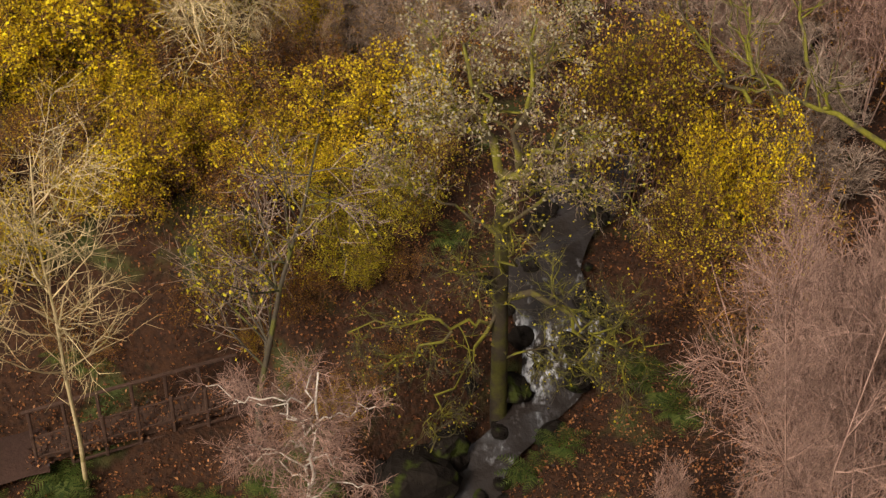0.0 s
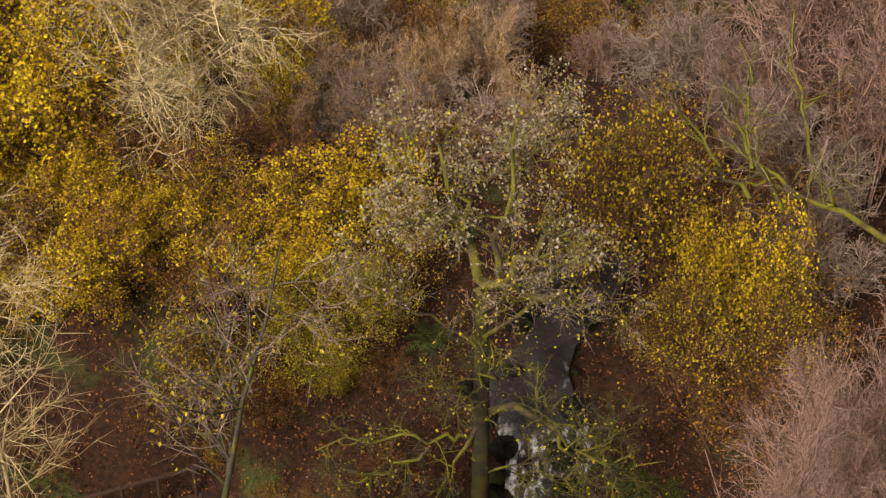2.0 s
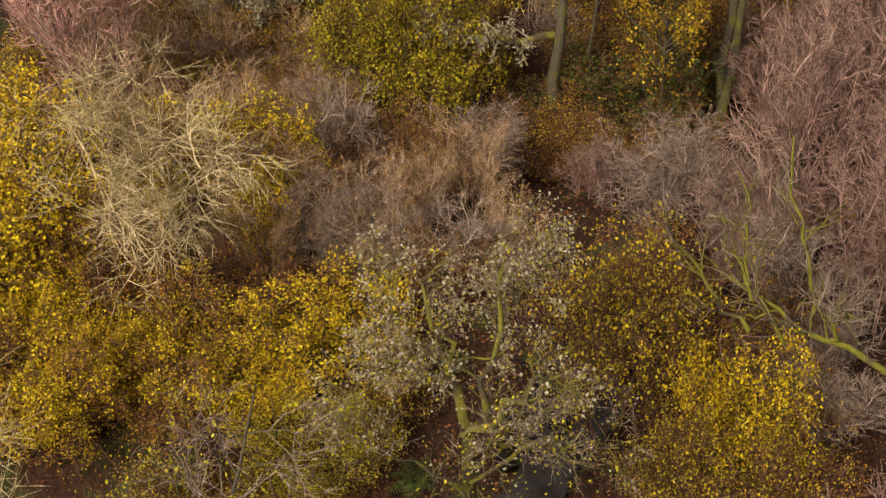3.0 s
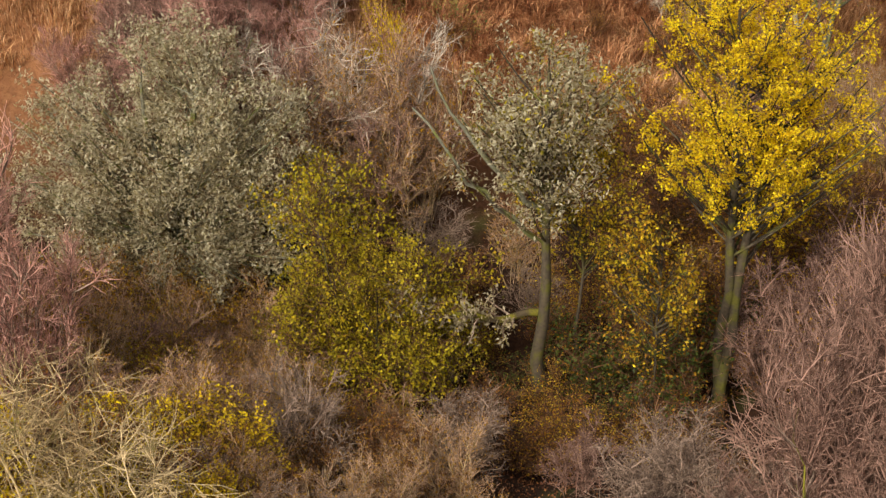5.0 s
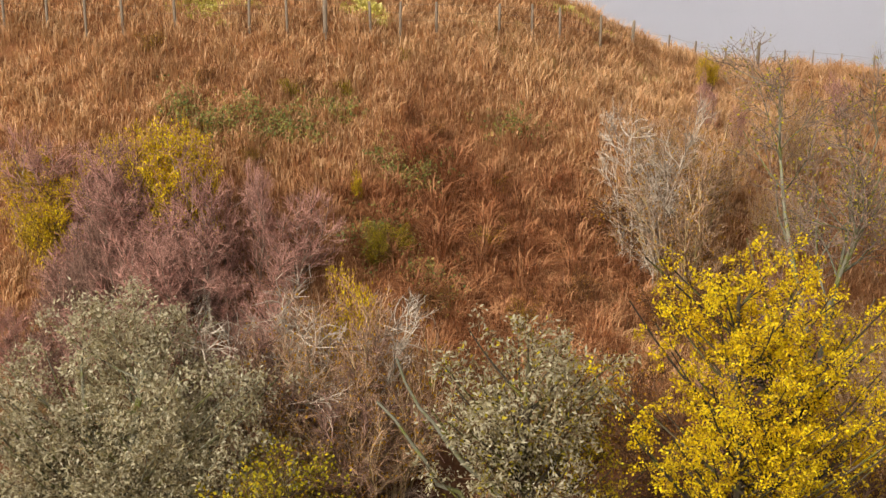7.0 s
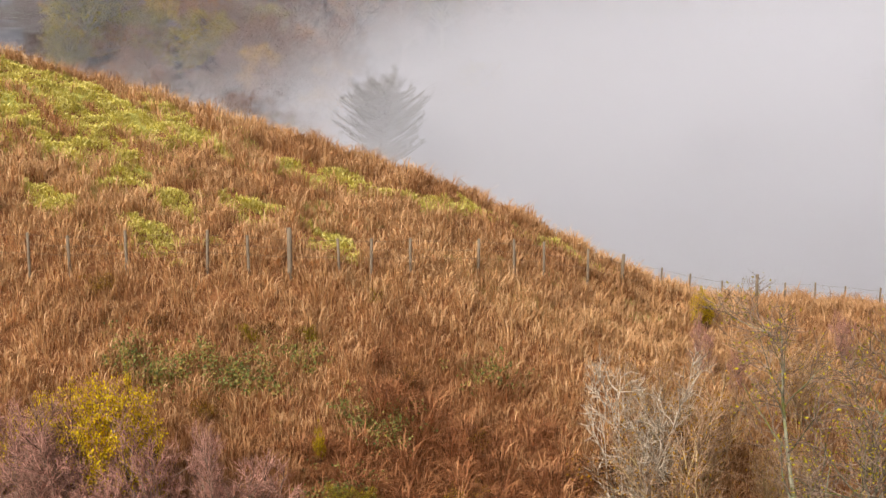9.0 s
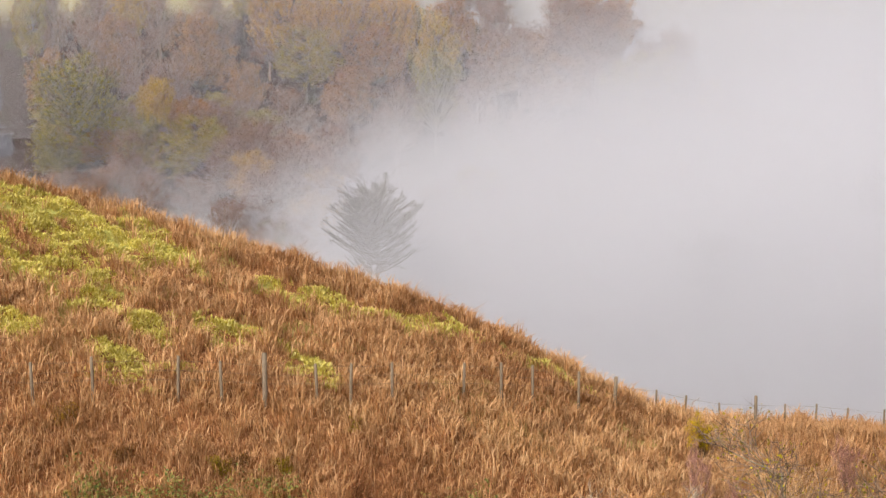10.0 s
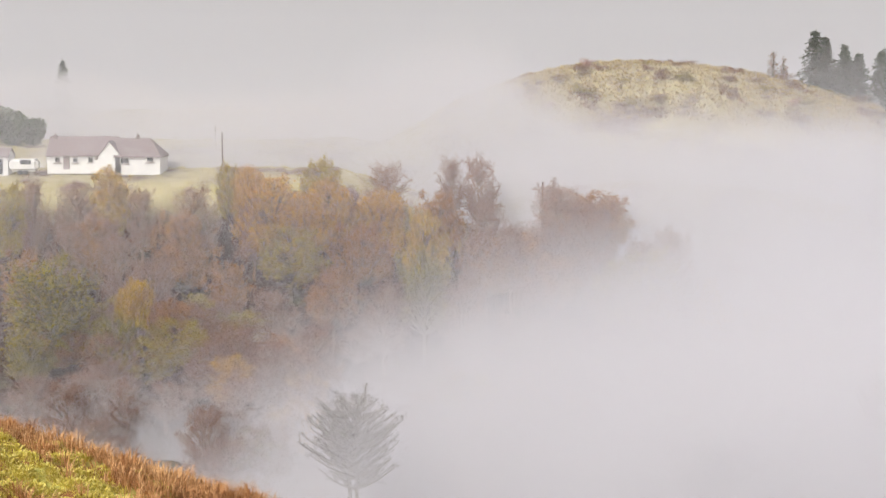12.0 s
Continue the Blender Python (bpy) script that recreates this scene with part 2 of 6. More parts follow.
def grown(name, label, category, seed, height, bark, twig, crown=None, n=1, lean=0.15, radius=0.12, bend=0.10,
          limbs=(12, (0.35, 1.0), 55, 0.42, 0.10), boughs=(7, (0.25, 1.0), 45, 0.5, 0.08), twigs=(7, (0.2, 1.0), 40, 0.45, 0.02),
          per=3, size=0.12, spread=0.10, droop=0.3, long=1.5, second=None, share=0.3, fine=0.009, foot=0.25, at=(0, 0, 0)):
    """A tree or shrub: stems, limbs, boughs and twigs, and leaves of one or two kinds. Lengths are shares of what bears them."""
    rng = np.random.default_rng(seed)
    P0, R0 = stems(rng, n, height, lean, radius, foot=foot, bend=bend)
    L1 = height * limbs[3]
    P1, R1 = sprout(rng, P0, R0, limbs[0], limbs[1], limbs[2], L1, 5, 0.16, limbs[4], 0.6, fine * 2)
    P2, R2 = sprout(rng, P1, R1, boughs[0], boughs[1], boughs[2], L1 * boughs[3], 4, 0.2, boughs[4], 0.6, fine * 1.3)
    P3, R3 = sprout(rng, P2, R2, twigs[0], twigs[1], twigs[2], L1 * boughs[3] * twigs[3], 3, 0.2, twigs[4], 0.6, fine)
    ob = thing(name, label, category, at)
    child("trunk", mesh_of("trunk", *joined(tubes(P0, R0, 8), tubes(P1, R1, 4)), bark, True), ob)
    child("twig", mesh_of("twig", *joined(tubes(P2, R2, 3), tubes(P3[:, [0, 2]], R3[:, [0, 2]], 3)), twig), ob)["kind"] = "stuff"
    if crown:
        C = along(rng, P3, per, spread)
        pick = rng.random(len(C)) < (share if second else 0)
        child("crown", mesh_of("crown", *leaves(rng, C[~pick], size, droop, long), crown), ob)
        if second:
            child("crown", mesh_of("crown", *leaves(rng, C[pick], size, droop, long), second), ob)
    return ob


def domed(name, label, category, seed, bark, twig, at, foot, centre, radii, crown, number=130, fork=0.35, radius=0.2, stems_=1, per=9, size=0.08, long=1.5, droop=0.3, second=None, share=0.3,
          fine=0.009, reach=0.9, spread=0.1, hollow=0.35, low_cut=-1.0, each=7, rise=0.9):
    """A tree whose limbs fan out to fill a rounded crown: foot and centre and radii give its shape, relative to its spot."""
    rng = np.random.default_rng(seed)
    ob = thing(name, label, category, at)
    c, r = np.array(centre, float), np.array(radii, float)
    base = np.array([(foot[0], foot[1], -0.3)])
    topz = c[2] + r[2] * 0.55
    trunks, rad = [], []
    for k in range(stems_):
        off = np.array([np.cos(k * 3.0 + 0.3), 0.4 * np.sin(k * 3.0), 0]) * (0.16 * r[0] if stems_ > 1 else 0.0)
        q = np.array([base[0] + off * 0.08, base[0] * 0.5 + np.array([c[0], c[1], topz]) * 0.5 * np.array([1, 1, 0]) + off * 0.15 + np.array([0, 0, topz * fork]), np.array([c[0], c[1], topz]) + off])
        t = np.linspace(0, 1, 9)[:, None]
        q = (1 - t) ** 2 * q[0] + 2 * t * (1 - t) * q[1] + t * t * q[2] + np.concatenate([np.zeros((1, 3)), rng.normal(0, 0.05, (8, 3))])
        trunks.append(q)
        rad.append(np.linspace(radius, radius * 0.2, 9))
    P0, R0 = np.array(trunks), np.array(rad)
    v = unit(rng.normal(size=(number * 3, 3)))
    u = hollow + (1 - hollow) * rng.random((number * 3, 1)) ** 0.6
    lump = 1 + 0.16 * np.sin(v[:, :1] * 5 + seed) * np.sin(v[:, 2:] * 6 + v[:, 1:2] * 4)
    q = (v * u * lump)[(v * u)[:, 2] > low_cut][:number]
    Q = c + q * r
    pick = rng.integers(stems_, size=len(Q))
    flat = np.linalg.norm((Q - c)[:, :2], axis=1)
    start_z = np.clip(Q[:, 2] - rise * flat - 0.3, topz * 0.28, topz * 0.97)
    S = np.stack([np.array([np.interp(z, P0[k][:, 2], P0[k][:, a]) for z, k in zip(start_z, pick)]) for a in range(3)], -1)
    t = np.linspace(0, 1, 5)[None, :, None]
    bow = (S + Q) / 2 + np.array([0, 0, -0.12]) * flat[:, None] + rng.normal(0, 0.12, S.shape)
    P1 = (1 - t) ** 2 * S[:, None] + 2 * t * (1 - t) * bow[:, None] + t * t * Q[:, None]
    R1 = (fine * 2 + 0.10 * radius * flat / max(r[0], 0.1))[:, None] * np.linspace(1.3, 0.5, 5)
    P2, R2 = sprout(rng, P1, R1, each, (0.35, 1.0), 45, reach, 4, 0.22, 0.05, 0.6, fine)
    P3, R3 = sprout(rng, P2, R2, 4, (0.2, 1.0), 45, reach * 0.45, 3, 0.2, 0.02, 0.6, fine * 0.8)
    for k in range(stems_):
        child("trunk", mesh_of("trunk", *tubes(P0[k:k + 1], R0[k:k + 1], 9), bark, True), ob)
    child("bough", mesh_of("bough", *tubes(P1, R1, 5), bark, True), ob)["kind"] = "stuff"
    child("twig", mesh_of("twig", *joined(tubes(P2, R2, 3), tubes(P3[:, [0, 2]], R3[:, [0, 2]], 3)), twig), ob)["kind"] = "stuff"
    if crown:
        C = along(rng, P3, per, spread)
        k = rng.random(len(C)) < (share if second else 0)
        child("crown", mesh_of("crown", *leaves(rng, C[~k], size, droop, long), crown), ob)
        if second:
            child("crown", mesh_of("crown", *leaves(rng, C[k], size, droop, long), second), ob)
    return ob


def smooth(a, b, v):
    t = np.clip((v - a) / (b - a), 0, 1)
    return t * t * (3 - 2 * t)


# ---- the ground ----
LIE_Y = [-300, -60, 0, 12, 20, 26, 29, 33, 38, 44, 50, 56, 61, 67, 78, 92, 98, 120, 140, 172, 195, 212, 232, 280, 400, 3000]
LIE_Z = [26, 20, 13, 7, 2.2, 0.5, 1.6, 3.3, 3.3, 1.8, -0.6, 1.0, 3.0, 6.0, 11.5, 13.5, 13.3, -1.5, -11, -9, 3, 19.5, 21.5, 25, 29, 30]
BROOK_Y = [18, 24, 26.5, 27.6, 28.2, 28.8, 29.5, 30.0, 30.3, 31, 31.4, 33, 36, 46]
BROOK_X = [-2.6, -0.8, 0.0, 0.5, 1.2, 2.0, 2.7, 2.9, 2.7, 2.4, 2.4, 3.4, 4.2, 7.0]
BROOK_Z = [-2.4, -1.6, -1.2, -0.8, -0.45, -0.05, 0.35, 1.6, 2.0, 2.2, 2.5, 2.8, 3.3, 3.6]


def lie(x, y):
    """The height of the land."""
    x, y = np.asarray(x, float), np.asarray(y, float)
    z = np.interp(y, LIE_Y, LIE_Z)
    z = (z + np.interp(y + 1.5, LIE_Y, LIE_Z) + np.interp(y - 1.5, LIE_Y, LIE_Z)) / 3
    z = z + 0.55 * np.clip(x - 2.5, 0, 14) * smooth(29, 22, y) * smooth(-40, 5, y)
    z = z - 1.9 * smooth(-2.0, -5.0, x) * smooth(20, 25, y) * smooth(33, 30, y)
    z = z + 0.22 * np.clip(-x - 4, 0, 20) * smooth(30, 36, y) * smooth(60, 50, y)
    hill = smooth(58, 70, y) * smooth(150, 110, y)
    xc = np.clip(x, -60, 60)
    z = z + hill * (-0.23 * xc - 0.02 * np.clip(xc - 9, 0, 40))
    z = z - hill * 1.6 * np.exp(-((x - 14) / 6) ** 2) * smooth(74, 84, y)
    z = z - 0.36 * np.clip(y - 94.1 + 0.285 * (np.clip(x, -40, 11) + 14), 0, 26) * smooth(185, 150, y)
    shelf = smooth(178, 210, y) * smooth(320, 260, y)
    z = z - shelf * np.clip((x + 5) * 0.33, 0, 24)
    z = z + 0.1 * smooth(82, 89, y) * smooth(112, 104, y)
    z = z + 6.0 * smooth(2, -20, x) * smooth(146, 170, y) * smooth(200, 188, y)
    knoll = 33.3 - ((x - 31) / np.where(x > 31, 13.5, 9.5)) ** 2 - ((y - 250) / 6.4) ** 2
    z = 0.5 * (z + knoll + np.sqrt((z - knoll) ** 2 + 9)) * (knoll > -60) + z * (knoll <= -60)
    s = np.interp(y, BROOK_Y, BROOK_X)
    w = smooth(2.6, 0.75, np.abs(x - s)) * smooth(14, 20, y) * smooth(46, 38, y)
    return z * (1 - w) + (np.interp(y, BROOK_Y, BROOK_Z) - 0.3) * w


def ground_at(x, y):
    return float(lie(x, y))


def rough(x, y):
    return 0.16 * np.sin(1.9 * x + 0.6 * y) * np.sin(1.3 * y - 0.8 * x) + 0.10 * np.sin(3.7 * x - 1.1) * np.sin(4.1 * y + 0.5 * x)


def build_ground():
    xs = np.concatenate([[-2500, -900, -400, -200, -120, -80, -55, -40], np.arange(-30, 36, 0.45), [42, 50, 60, 75, 95, 130, 200, 400, 900, 2500]])
    ys = np.concatenate([[-2000, -600, -200, -80, -30, -10], np.arange(0, 112, 0.45), np.arange(113, 300, 3.0), [320, 360, 420, 520, 800, 1500, 3000]])
    X, Y = np.meshgrid(xs, ys)
    Z = lie(X, Y) + rough(X, Y) * (np.abs(X) < 45)
    V = np.stack([X, Y, Z], -1).reshape(-1, 3)
    n = len(xs)
    i = (np.arange(len(ys) - 1)[:, None] * n + np.arange(n - 1)[None]).ravel()
    F = np.stack([i, i + 1, i + n + 1, i + n], -1)
    m, nt, b = mat("leaf_strewn_earth", 0.95)
    xyz = nt.nodes.new("ShaderNodeSeparateXYZ")
    nt.links.new(place(nt), xyz.inputs[0])
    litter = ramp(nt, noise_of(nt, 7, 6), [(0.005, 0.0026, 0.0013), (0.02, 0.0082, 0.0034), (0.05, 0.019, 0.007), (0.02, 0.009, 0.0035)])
    green = ramp(nt, noise_of(nt, 5, 5), [(0.02, 0.025, 0.006), (0.05, 0.055, 0.012), (0.09, 0.08, 0.02)])
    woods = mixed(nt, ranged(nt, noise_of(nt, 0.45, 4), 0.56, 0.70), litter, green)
    dead = ramp(nt, noise_of(nt, 4, 6), [(0.10, 0.04, 0.016), (0.24, 0.10, 0.04), (0.34, 0.17, 0.07)])
    turf = ramp(nt, noise_of(nt, 3, 5), [(0.22, 0.22, 0.045), (0.40, 0.38, 0.10), (0.50, 0.46, 0.18)])
    field = ramp(nt, noise_of(nt, 0.5, 6), [(0.14, 0.10, 0.07), (0.32, 0.275, 0.13), (0.42, 0.37, 0.20), (0.25, 0.215, 0.10)])
    heather = ramp(nt, noise_of(nt, 1.1, 5), [(0.07, 0.04, 0.04), (0.20, 0.12, 0.10)])
    field = mixed(nt, ranged(nt, noise_of(nt, 0.2, 6), 0.50, 0.64), field, heather)
    high = mixed(nt, ranged(nt, noise_of(nt, 0.33, 3), 0.50, 0.60), dead, turf)
    slope = mixed(nt, ranged(nt, xyz.outputs["Y"], 77, 84), dead, high)
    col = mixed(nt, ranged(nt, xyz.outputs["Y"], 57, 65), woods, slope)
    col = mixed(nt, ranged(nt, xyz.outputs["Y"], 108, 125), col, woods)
    col = mixed(nt, ranged(nt, xyz.outputs["Y"], 207, 212), col, field)
    nt.links.new(col, b.inputs["Base Color"])
    bumped(nt, b, noise_of(nt, 6, 6), 0.9, 0.12)
    ob = new("ground", mesh_of("ground", V, F, m, True))
    return tagged(ob, "leaf-strewn valley sides with dead bracken and pale grass", "ground", kind="structure")


build_ground()


# ---- mist lying in the valley ----
def mist(y, xs, zs, soft_, thick, haze=0.0, drift=5.0, size=0.03, left=-260, right=320, tone=1.0):
    """A bank of mist across the valley: dense below a top that rises and falls along it, torn by drifts."""
    m = bpy.data.materials.new("mist")
    m.use_nodes = True
    nt = m.node_tree
    nt.nodes.remove(nt.nodes["Principled BSDF"])
    xyz = nt.nodes.new("ShaderNodeSeparateXYZ")
    nt.links.new(place(nt), xyz.inputs[0])
    span = nt.nodes.new("ShaderNodeMapRange")
    for k, v in zip(("From Min", "From Max"), (xs[0], xs[-1])):
        span.inputs[k].default_value = v
    nt.links.new(xyz.outputs["X"], span.inputs["Value"])
    r = nt.nodes.new("ShaderNodeValToRGB")
    r.color_ramp.interpolation = "EASE"
    e = r.color_ramp.elements
    while len(e) < len(xs):
        e.new(0.5)
    for k, (x, z) in enumerate(zip(xs, zs)):
        e[k].position = (x - xs[0]) / (xs[-1] - xs[0])
        e[k].color = (*[z / 50.0] * 3, 1)
    nt.links.new(span.outputs["Result"], r.inputs["Fac"])
    crest = maths(nt, "MULTIPLY", r.outputs["Color"], 50.0)
    flat = nt.nodes.new("ShaderNodeVectorMath")
    flat.operation = "MULTIPLY"
    flat.inputs[1].default_value = (0.55, 1.0, 1.0)
    nt.links.new(place(nt), flat.inputs[0])
    sway = noise_of(nt, size, 6, flat.outputs[0])
    wisp = noise_of(nt, size * 4.5, 5, flat.outputs[0])
    swell = maths(nt, "ADD", maths(nt, "MULTIPLY", maths(nt, "SUBTRACT", sway, 0.5), drift * 2), maths(nt, "MULTIPLY", maths(nt, "SUBTRACT", wisp, 0.5), drift * 0.7))
    over = maths(nt, "ADD", maths(nt, "SUBTRACT", xyz.outputs["Z"], crest), swell)
    a = ranged(nt, over, soft_, -soft_, haze, thick)
    a = maths(nt, "MULTIPLY", a, maths(nt, "ADD", maths(nt, "MULTIPLY", maths(nt, "SUBTRACT", wisp, 0.5), 0.5), 1.0))
    rise = max(zs) + soft_ + drift * 1.2
    a = maths(nt, "MULTIPLY", a, ranged(nt, xyz.outputs["Z"], rise, rise - 4.0))
    drops = nt.nodes.new("ShaderNodeTexWhiteNoise")
    nt.links.new(place(nt), drops.inputs["Vector"])
    a = maths(nt, "LESS_THAN", drops.outputs["Value"], maths(nt, "MINIMUM", maths(nt, "MAXIMUM", a, 0.0), 0.97))
    d = node(nt, "BsdfDiffuse", Color=(0.645 * tone, 0.64 * tone, 0.69 * tone, 1))
    t = node(nt, "BsdfTranslucent", Color=(0.645 * tone, 0.64 * tone, 0.69 * tone, 1))
    both = nt.nodes.new("ShaderNodeMixShader")
    nt.links.new(d.outputs[0], both.inputs[1])
    nt.links.new(t.outputs[0], both.inputs[2])
    clear = nt.nodes.new("ShaderNodeBsdfTransparent")
    mx = nt.nodes.new("ShaderNodeMixShader")
    nt.links.new(a, mx.inputs[0])
    nt.links.new(clear.outputs[0], mx.inputs[1])
    nt.links.new(both.outputs[0], mx.inputs[2])
    nt.links.new(mx.outputs[0], nt.nodes["Material Output"].inputs["Surface"])
    u = np.linspace(left, right, 30)
    v = np.linspace(-40, rise, 8)
    U, W = np.meshgrid(u, v)
    V = np.stack([U, y + 0 * W, W], -1).reshape(-1, 3)
    i = (np.arange(7)[:, None] * 30 + np.arange(29)[None]).ravel()
    ob = new("mist_bank", mesh_of("mist_bank", V, np.stack([i, i + 1, i + 31, i + 30], -1), m, True))
    return tagged(ob, "pale grey morning mist lying in the valley", "mist", group="mist in the valley", kind="stuff")


# banks one behind the other
# tone above 1 puts extra light into the near banks' colour, against layered shade
mist(140, [-23, -9, -5, 3, 10.5, 35], [-5.0, -1.0, 7.0, 11.0, 13.0, 16.0], 9.0, 0.76, 0.06, tone=1.10)
mist(152, [-26, -14, -1, 11, 24, 38], [-4.0, -0.5, 5.0, 9.0, 11.0, 13.0], 8.0, 0.90, 0.06, tone=1.1)
mist(176, [-32, -12, 2.5, 17, 27, 45], [-4.0, 2.4, 6.0, 9.6, 12.6, 16.0], 7.0, 0.82, 0.08, tone=1.05)
mist(190, [-37, -15, 2, 12, 19, 30, 38, 50], [0.0, 2.4, 6.2, 10.8, 13.4, 17.0, 21.0, 22.0], 7.0, 0.86, 0.13)
mist(215, [-40, -12, -3, 4, 12, 20, 45], [12.0, 12.0, 14.0, 20.0, 24.5, 26.0, 25.5], 5.0, 0.92, 0.12, 3.0)
mist(226, [-60, -46, -36, -10, 8, 14, 18, 25, 35, 60], [17.0, 18.0, 23.0, 28.0, 35.0, 34.0, 30.5, 25.0, 24.0, 23.5], 4.5, 0.88, 0.12, 1.6)
mist(258, [-80, -44, -36, -26, 0, 14], [32.4, 32.4, 31.0, 29.0, 29.0, 29.0], 1.8, 0.93, 0.0, 1.0, right=24)


def sky_beyond():
    """The white sky that closes the distance."""
    m, nt, b = mat("white_sky", 1.0)
    nt.nodes.remove(b)
    d = node(nt, "BsdfDiffuse", Color=(0.59, 0.595, 0.655, 1))
    t = node(nt, "BsdfTranslucent", Color=(0.59, 0.595, 0.655, 1))
    both = nt.nodes.new("ShaderNodeMixShader")
    nt.links.new(d.outputs[0], both.inputs[1])
    nt.links.new(t.outputs[0], both.inputs[2])
    nt.links.new(both.outputs[0], nt.nodes["Material Output"].inputs["Surface"])
    V = np.array([(-900, 345, -60), (1000, 345, -60), (1000, 345, 420), (-900, 345, 420)])
    ob = new("backdrop", mesh_of("backdrop", V, np.array([[0, 1, 2, 3]]), m))
    tagged(ob, "blank pale grey misty sky", "sky", kind="structure")


sky_beyond()


# ---- woods: kinds of trees and shrubs, each grown once ----
def kinds():
    k = {}
    k["birch"] = grown("birch_sapling", "young bare birch with a haze of pinkish twigs", "birch", 10, 9.0, PINK, PINK, n=3, lean=0.10, radius=0.032, fine=0.0048, bend=0.20,
                       limbs=(18, (0.5, 1.0), 48, 0.15, 0.06), boughs=(8, (0.15, 1.0), 46, 0.6, 0.03), twigs=(7, (0.1, 1.0), 42, 0.55, 0.0))
    k["pink"] = grown("birch_shrub", "bare pinkish-brown birch scrub with a haze of twigs", "shrub", 11, 5.0, PINK, PINK, n=8, lean=0.3, radius=0.035, fine=0.0115,
                      limbs=(9, (0.2, 1.0), 34, 0.30, 0.10), boughs=(7, (0.2, 1.0), 35, 0.5, 0.05), twigs=(4, (0.1, 1.0), 38, 0.65, 0.02))
    k["purple"] = grown("birch_shrub", "bare purple-brown birch with fine upright twigs", "shrub", 12, 5.0, GREYTWIG, PURPLE, n=7, lean=0.22, radius=0.03, fine=0.012,
                        limbs=(10, (0.2, 1.0), 30, 0.30, 0.12), boughs=(7, (0.2, 1.0), 30, 0.5, 0.08), twigs=(4, (0.1, 1.0), 32, 0.65, 0.05))
    k["golden"] = grown("birch_shrub", "purple-brown birch with golden leaves at its top", "shrub", 42, 5.0, GREYTWIG, PURPLE, YELLOW, n=6, lean=0.2, radius=0.03, fine=0.012,
                        limbs=(10, (0.3, 1.0), 30, 0.30, 0.12), boughs=(7, (0.2, 1.0), 30, 0.5, 0.08), twigs=(4, (0.1, 1.0), 32, 0.65, 0.05), per=5, size=0.078, second=BRIGHT, share=0.4)
    k["grey"] = grown("bare_shrub", "bare grey-brown shrub with crowded twigs", "shrub", 13, 4.0, GREYTWIG, GREYTWIG, n=9, lean=0.35, radius=0.035, fine=0.0115,
                      limbs=(8, (0.2, 1.0), 40, 0.34, 0.09), boughs=(6, (0.2, 1.0), 38, 0.5, 0.05), twigs=(4, (0.1, 1.0), 38, 0.6, 0.02))
    k["bleached"] = grown("bare_shrub", "pale bleached bare shrub at the bracken's edge", "shrub", 20, 5.0, BLEACHED, BLEACHED, n=5, lean=0.2, radius=0.035, fine=0.011,
                          limbs=(9, (0.2, 1.0), 40, 0.30, 0.10), boughs=(6, (0.2, 1.0), 38, 0.5, 0.04), twigs=(4, (0.1, 1.0), 38, 0.6, 0.0))
    k["whip"] = grown("bare_shrub", "tan bare shrub of thin upright stems", "shrub", 18, 4.0, TAN, WHIPTWIG, OCHRE, n=14, lean=0.28, radius=0.022, fine=0.0085,
                      limbs=(6, (0.25, 1.0), 25, 0.34, 0.10), boughs=(5, (0.2, 1.0), 28, 0.5, 0.06), twigs=(4, (0.1, 1.0), 30, 0.55, 0.03), per=1, size=0.05)
    k["brown"] = grown("thicket_shrub", "brown twiggy thicket shrub with a few withered leaves", "shrub", 14, 3.0, BROWNTWIG, BROWNTWIG, OCHRE, n=10, lean=0.5, radius=0.025, fine=0.009,
                       limbs=(6, (0.15, 1.0), 42, 0.40, 0.05), boughs=(5, (0.2, 1.0), 42, 0.5, 0.02), twigs=(4, (0.1, 1.0), 42, 0.5, 0.0), per=2, size=0.055, second=RUST, share=0.6)
    k["yellow"] = grown("yellow_shrub", "hazel shrub with yellow autumn leaves", "shrub", 15, 4.0, BARK, BROWNTWIG, YELLOW, n=7, lean=0.4, radius=0.045,
                        limbs=(8, (0.2, 1.0), 48, 0.40, 0.05), boughs=(7, (0.2, 1.0), 45, 0.5, 0.0), twigs=(5, (0.1, 1.0), 45, 0.5, 0.0), per=5, size=0.080, long=1.25, second=BRIGHT, share=0.25)
    k["olive"] = grown("olive_shrub", "leafy shrub with olive-yellow leaves", "shrub", 16, 5.4, BARK, BROWNTWIG, OLIVE, n=7, lean=0.45, radius=0.045,
                       limbs=(10, (0.15, 1.0), 48, 0.40, 0.05), boughs=(8, (0.2, 1.0), 45, 0.5, 0.0), twigs=(5, (0.1, 1.0), 45, 0.5, 0.0), per=6, size=0.075, long=1.25, second=YELLOW, share=0.12)
    k["ochre"] = grown("ochre_shrub", "shrub with sparse ochre and yellow autumn leaves", "shrub", 17, 3.6, BROWNTWIG, BROWNTWIG, OCHRE, n=8, lean=0.45, radius=0.035,
                       limbs=(7, (0.2, 1.0), 48, 0.40, 0.05), boughs=(6, (0.2, 1.0), 45, 0.5, 0.0), twigs=(4, (0.1, 1.0), 45, 0.5, 0.0), per=2, size=0.070, long=1.25, second=YELLOW, share=0.4)
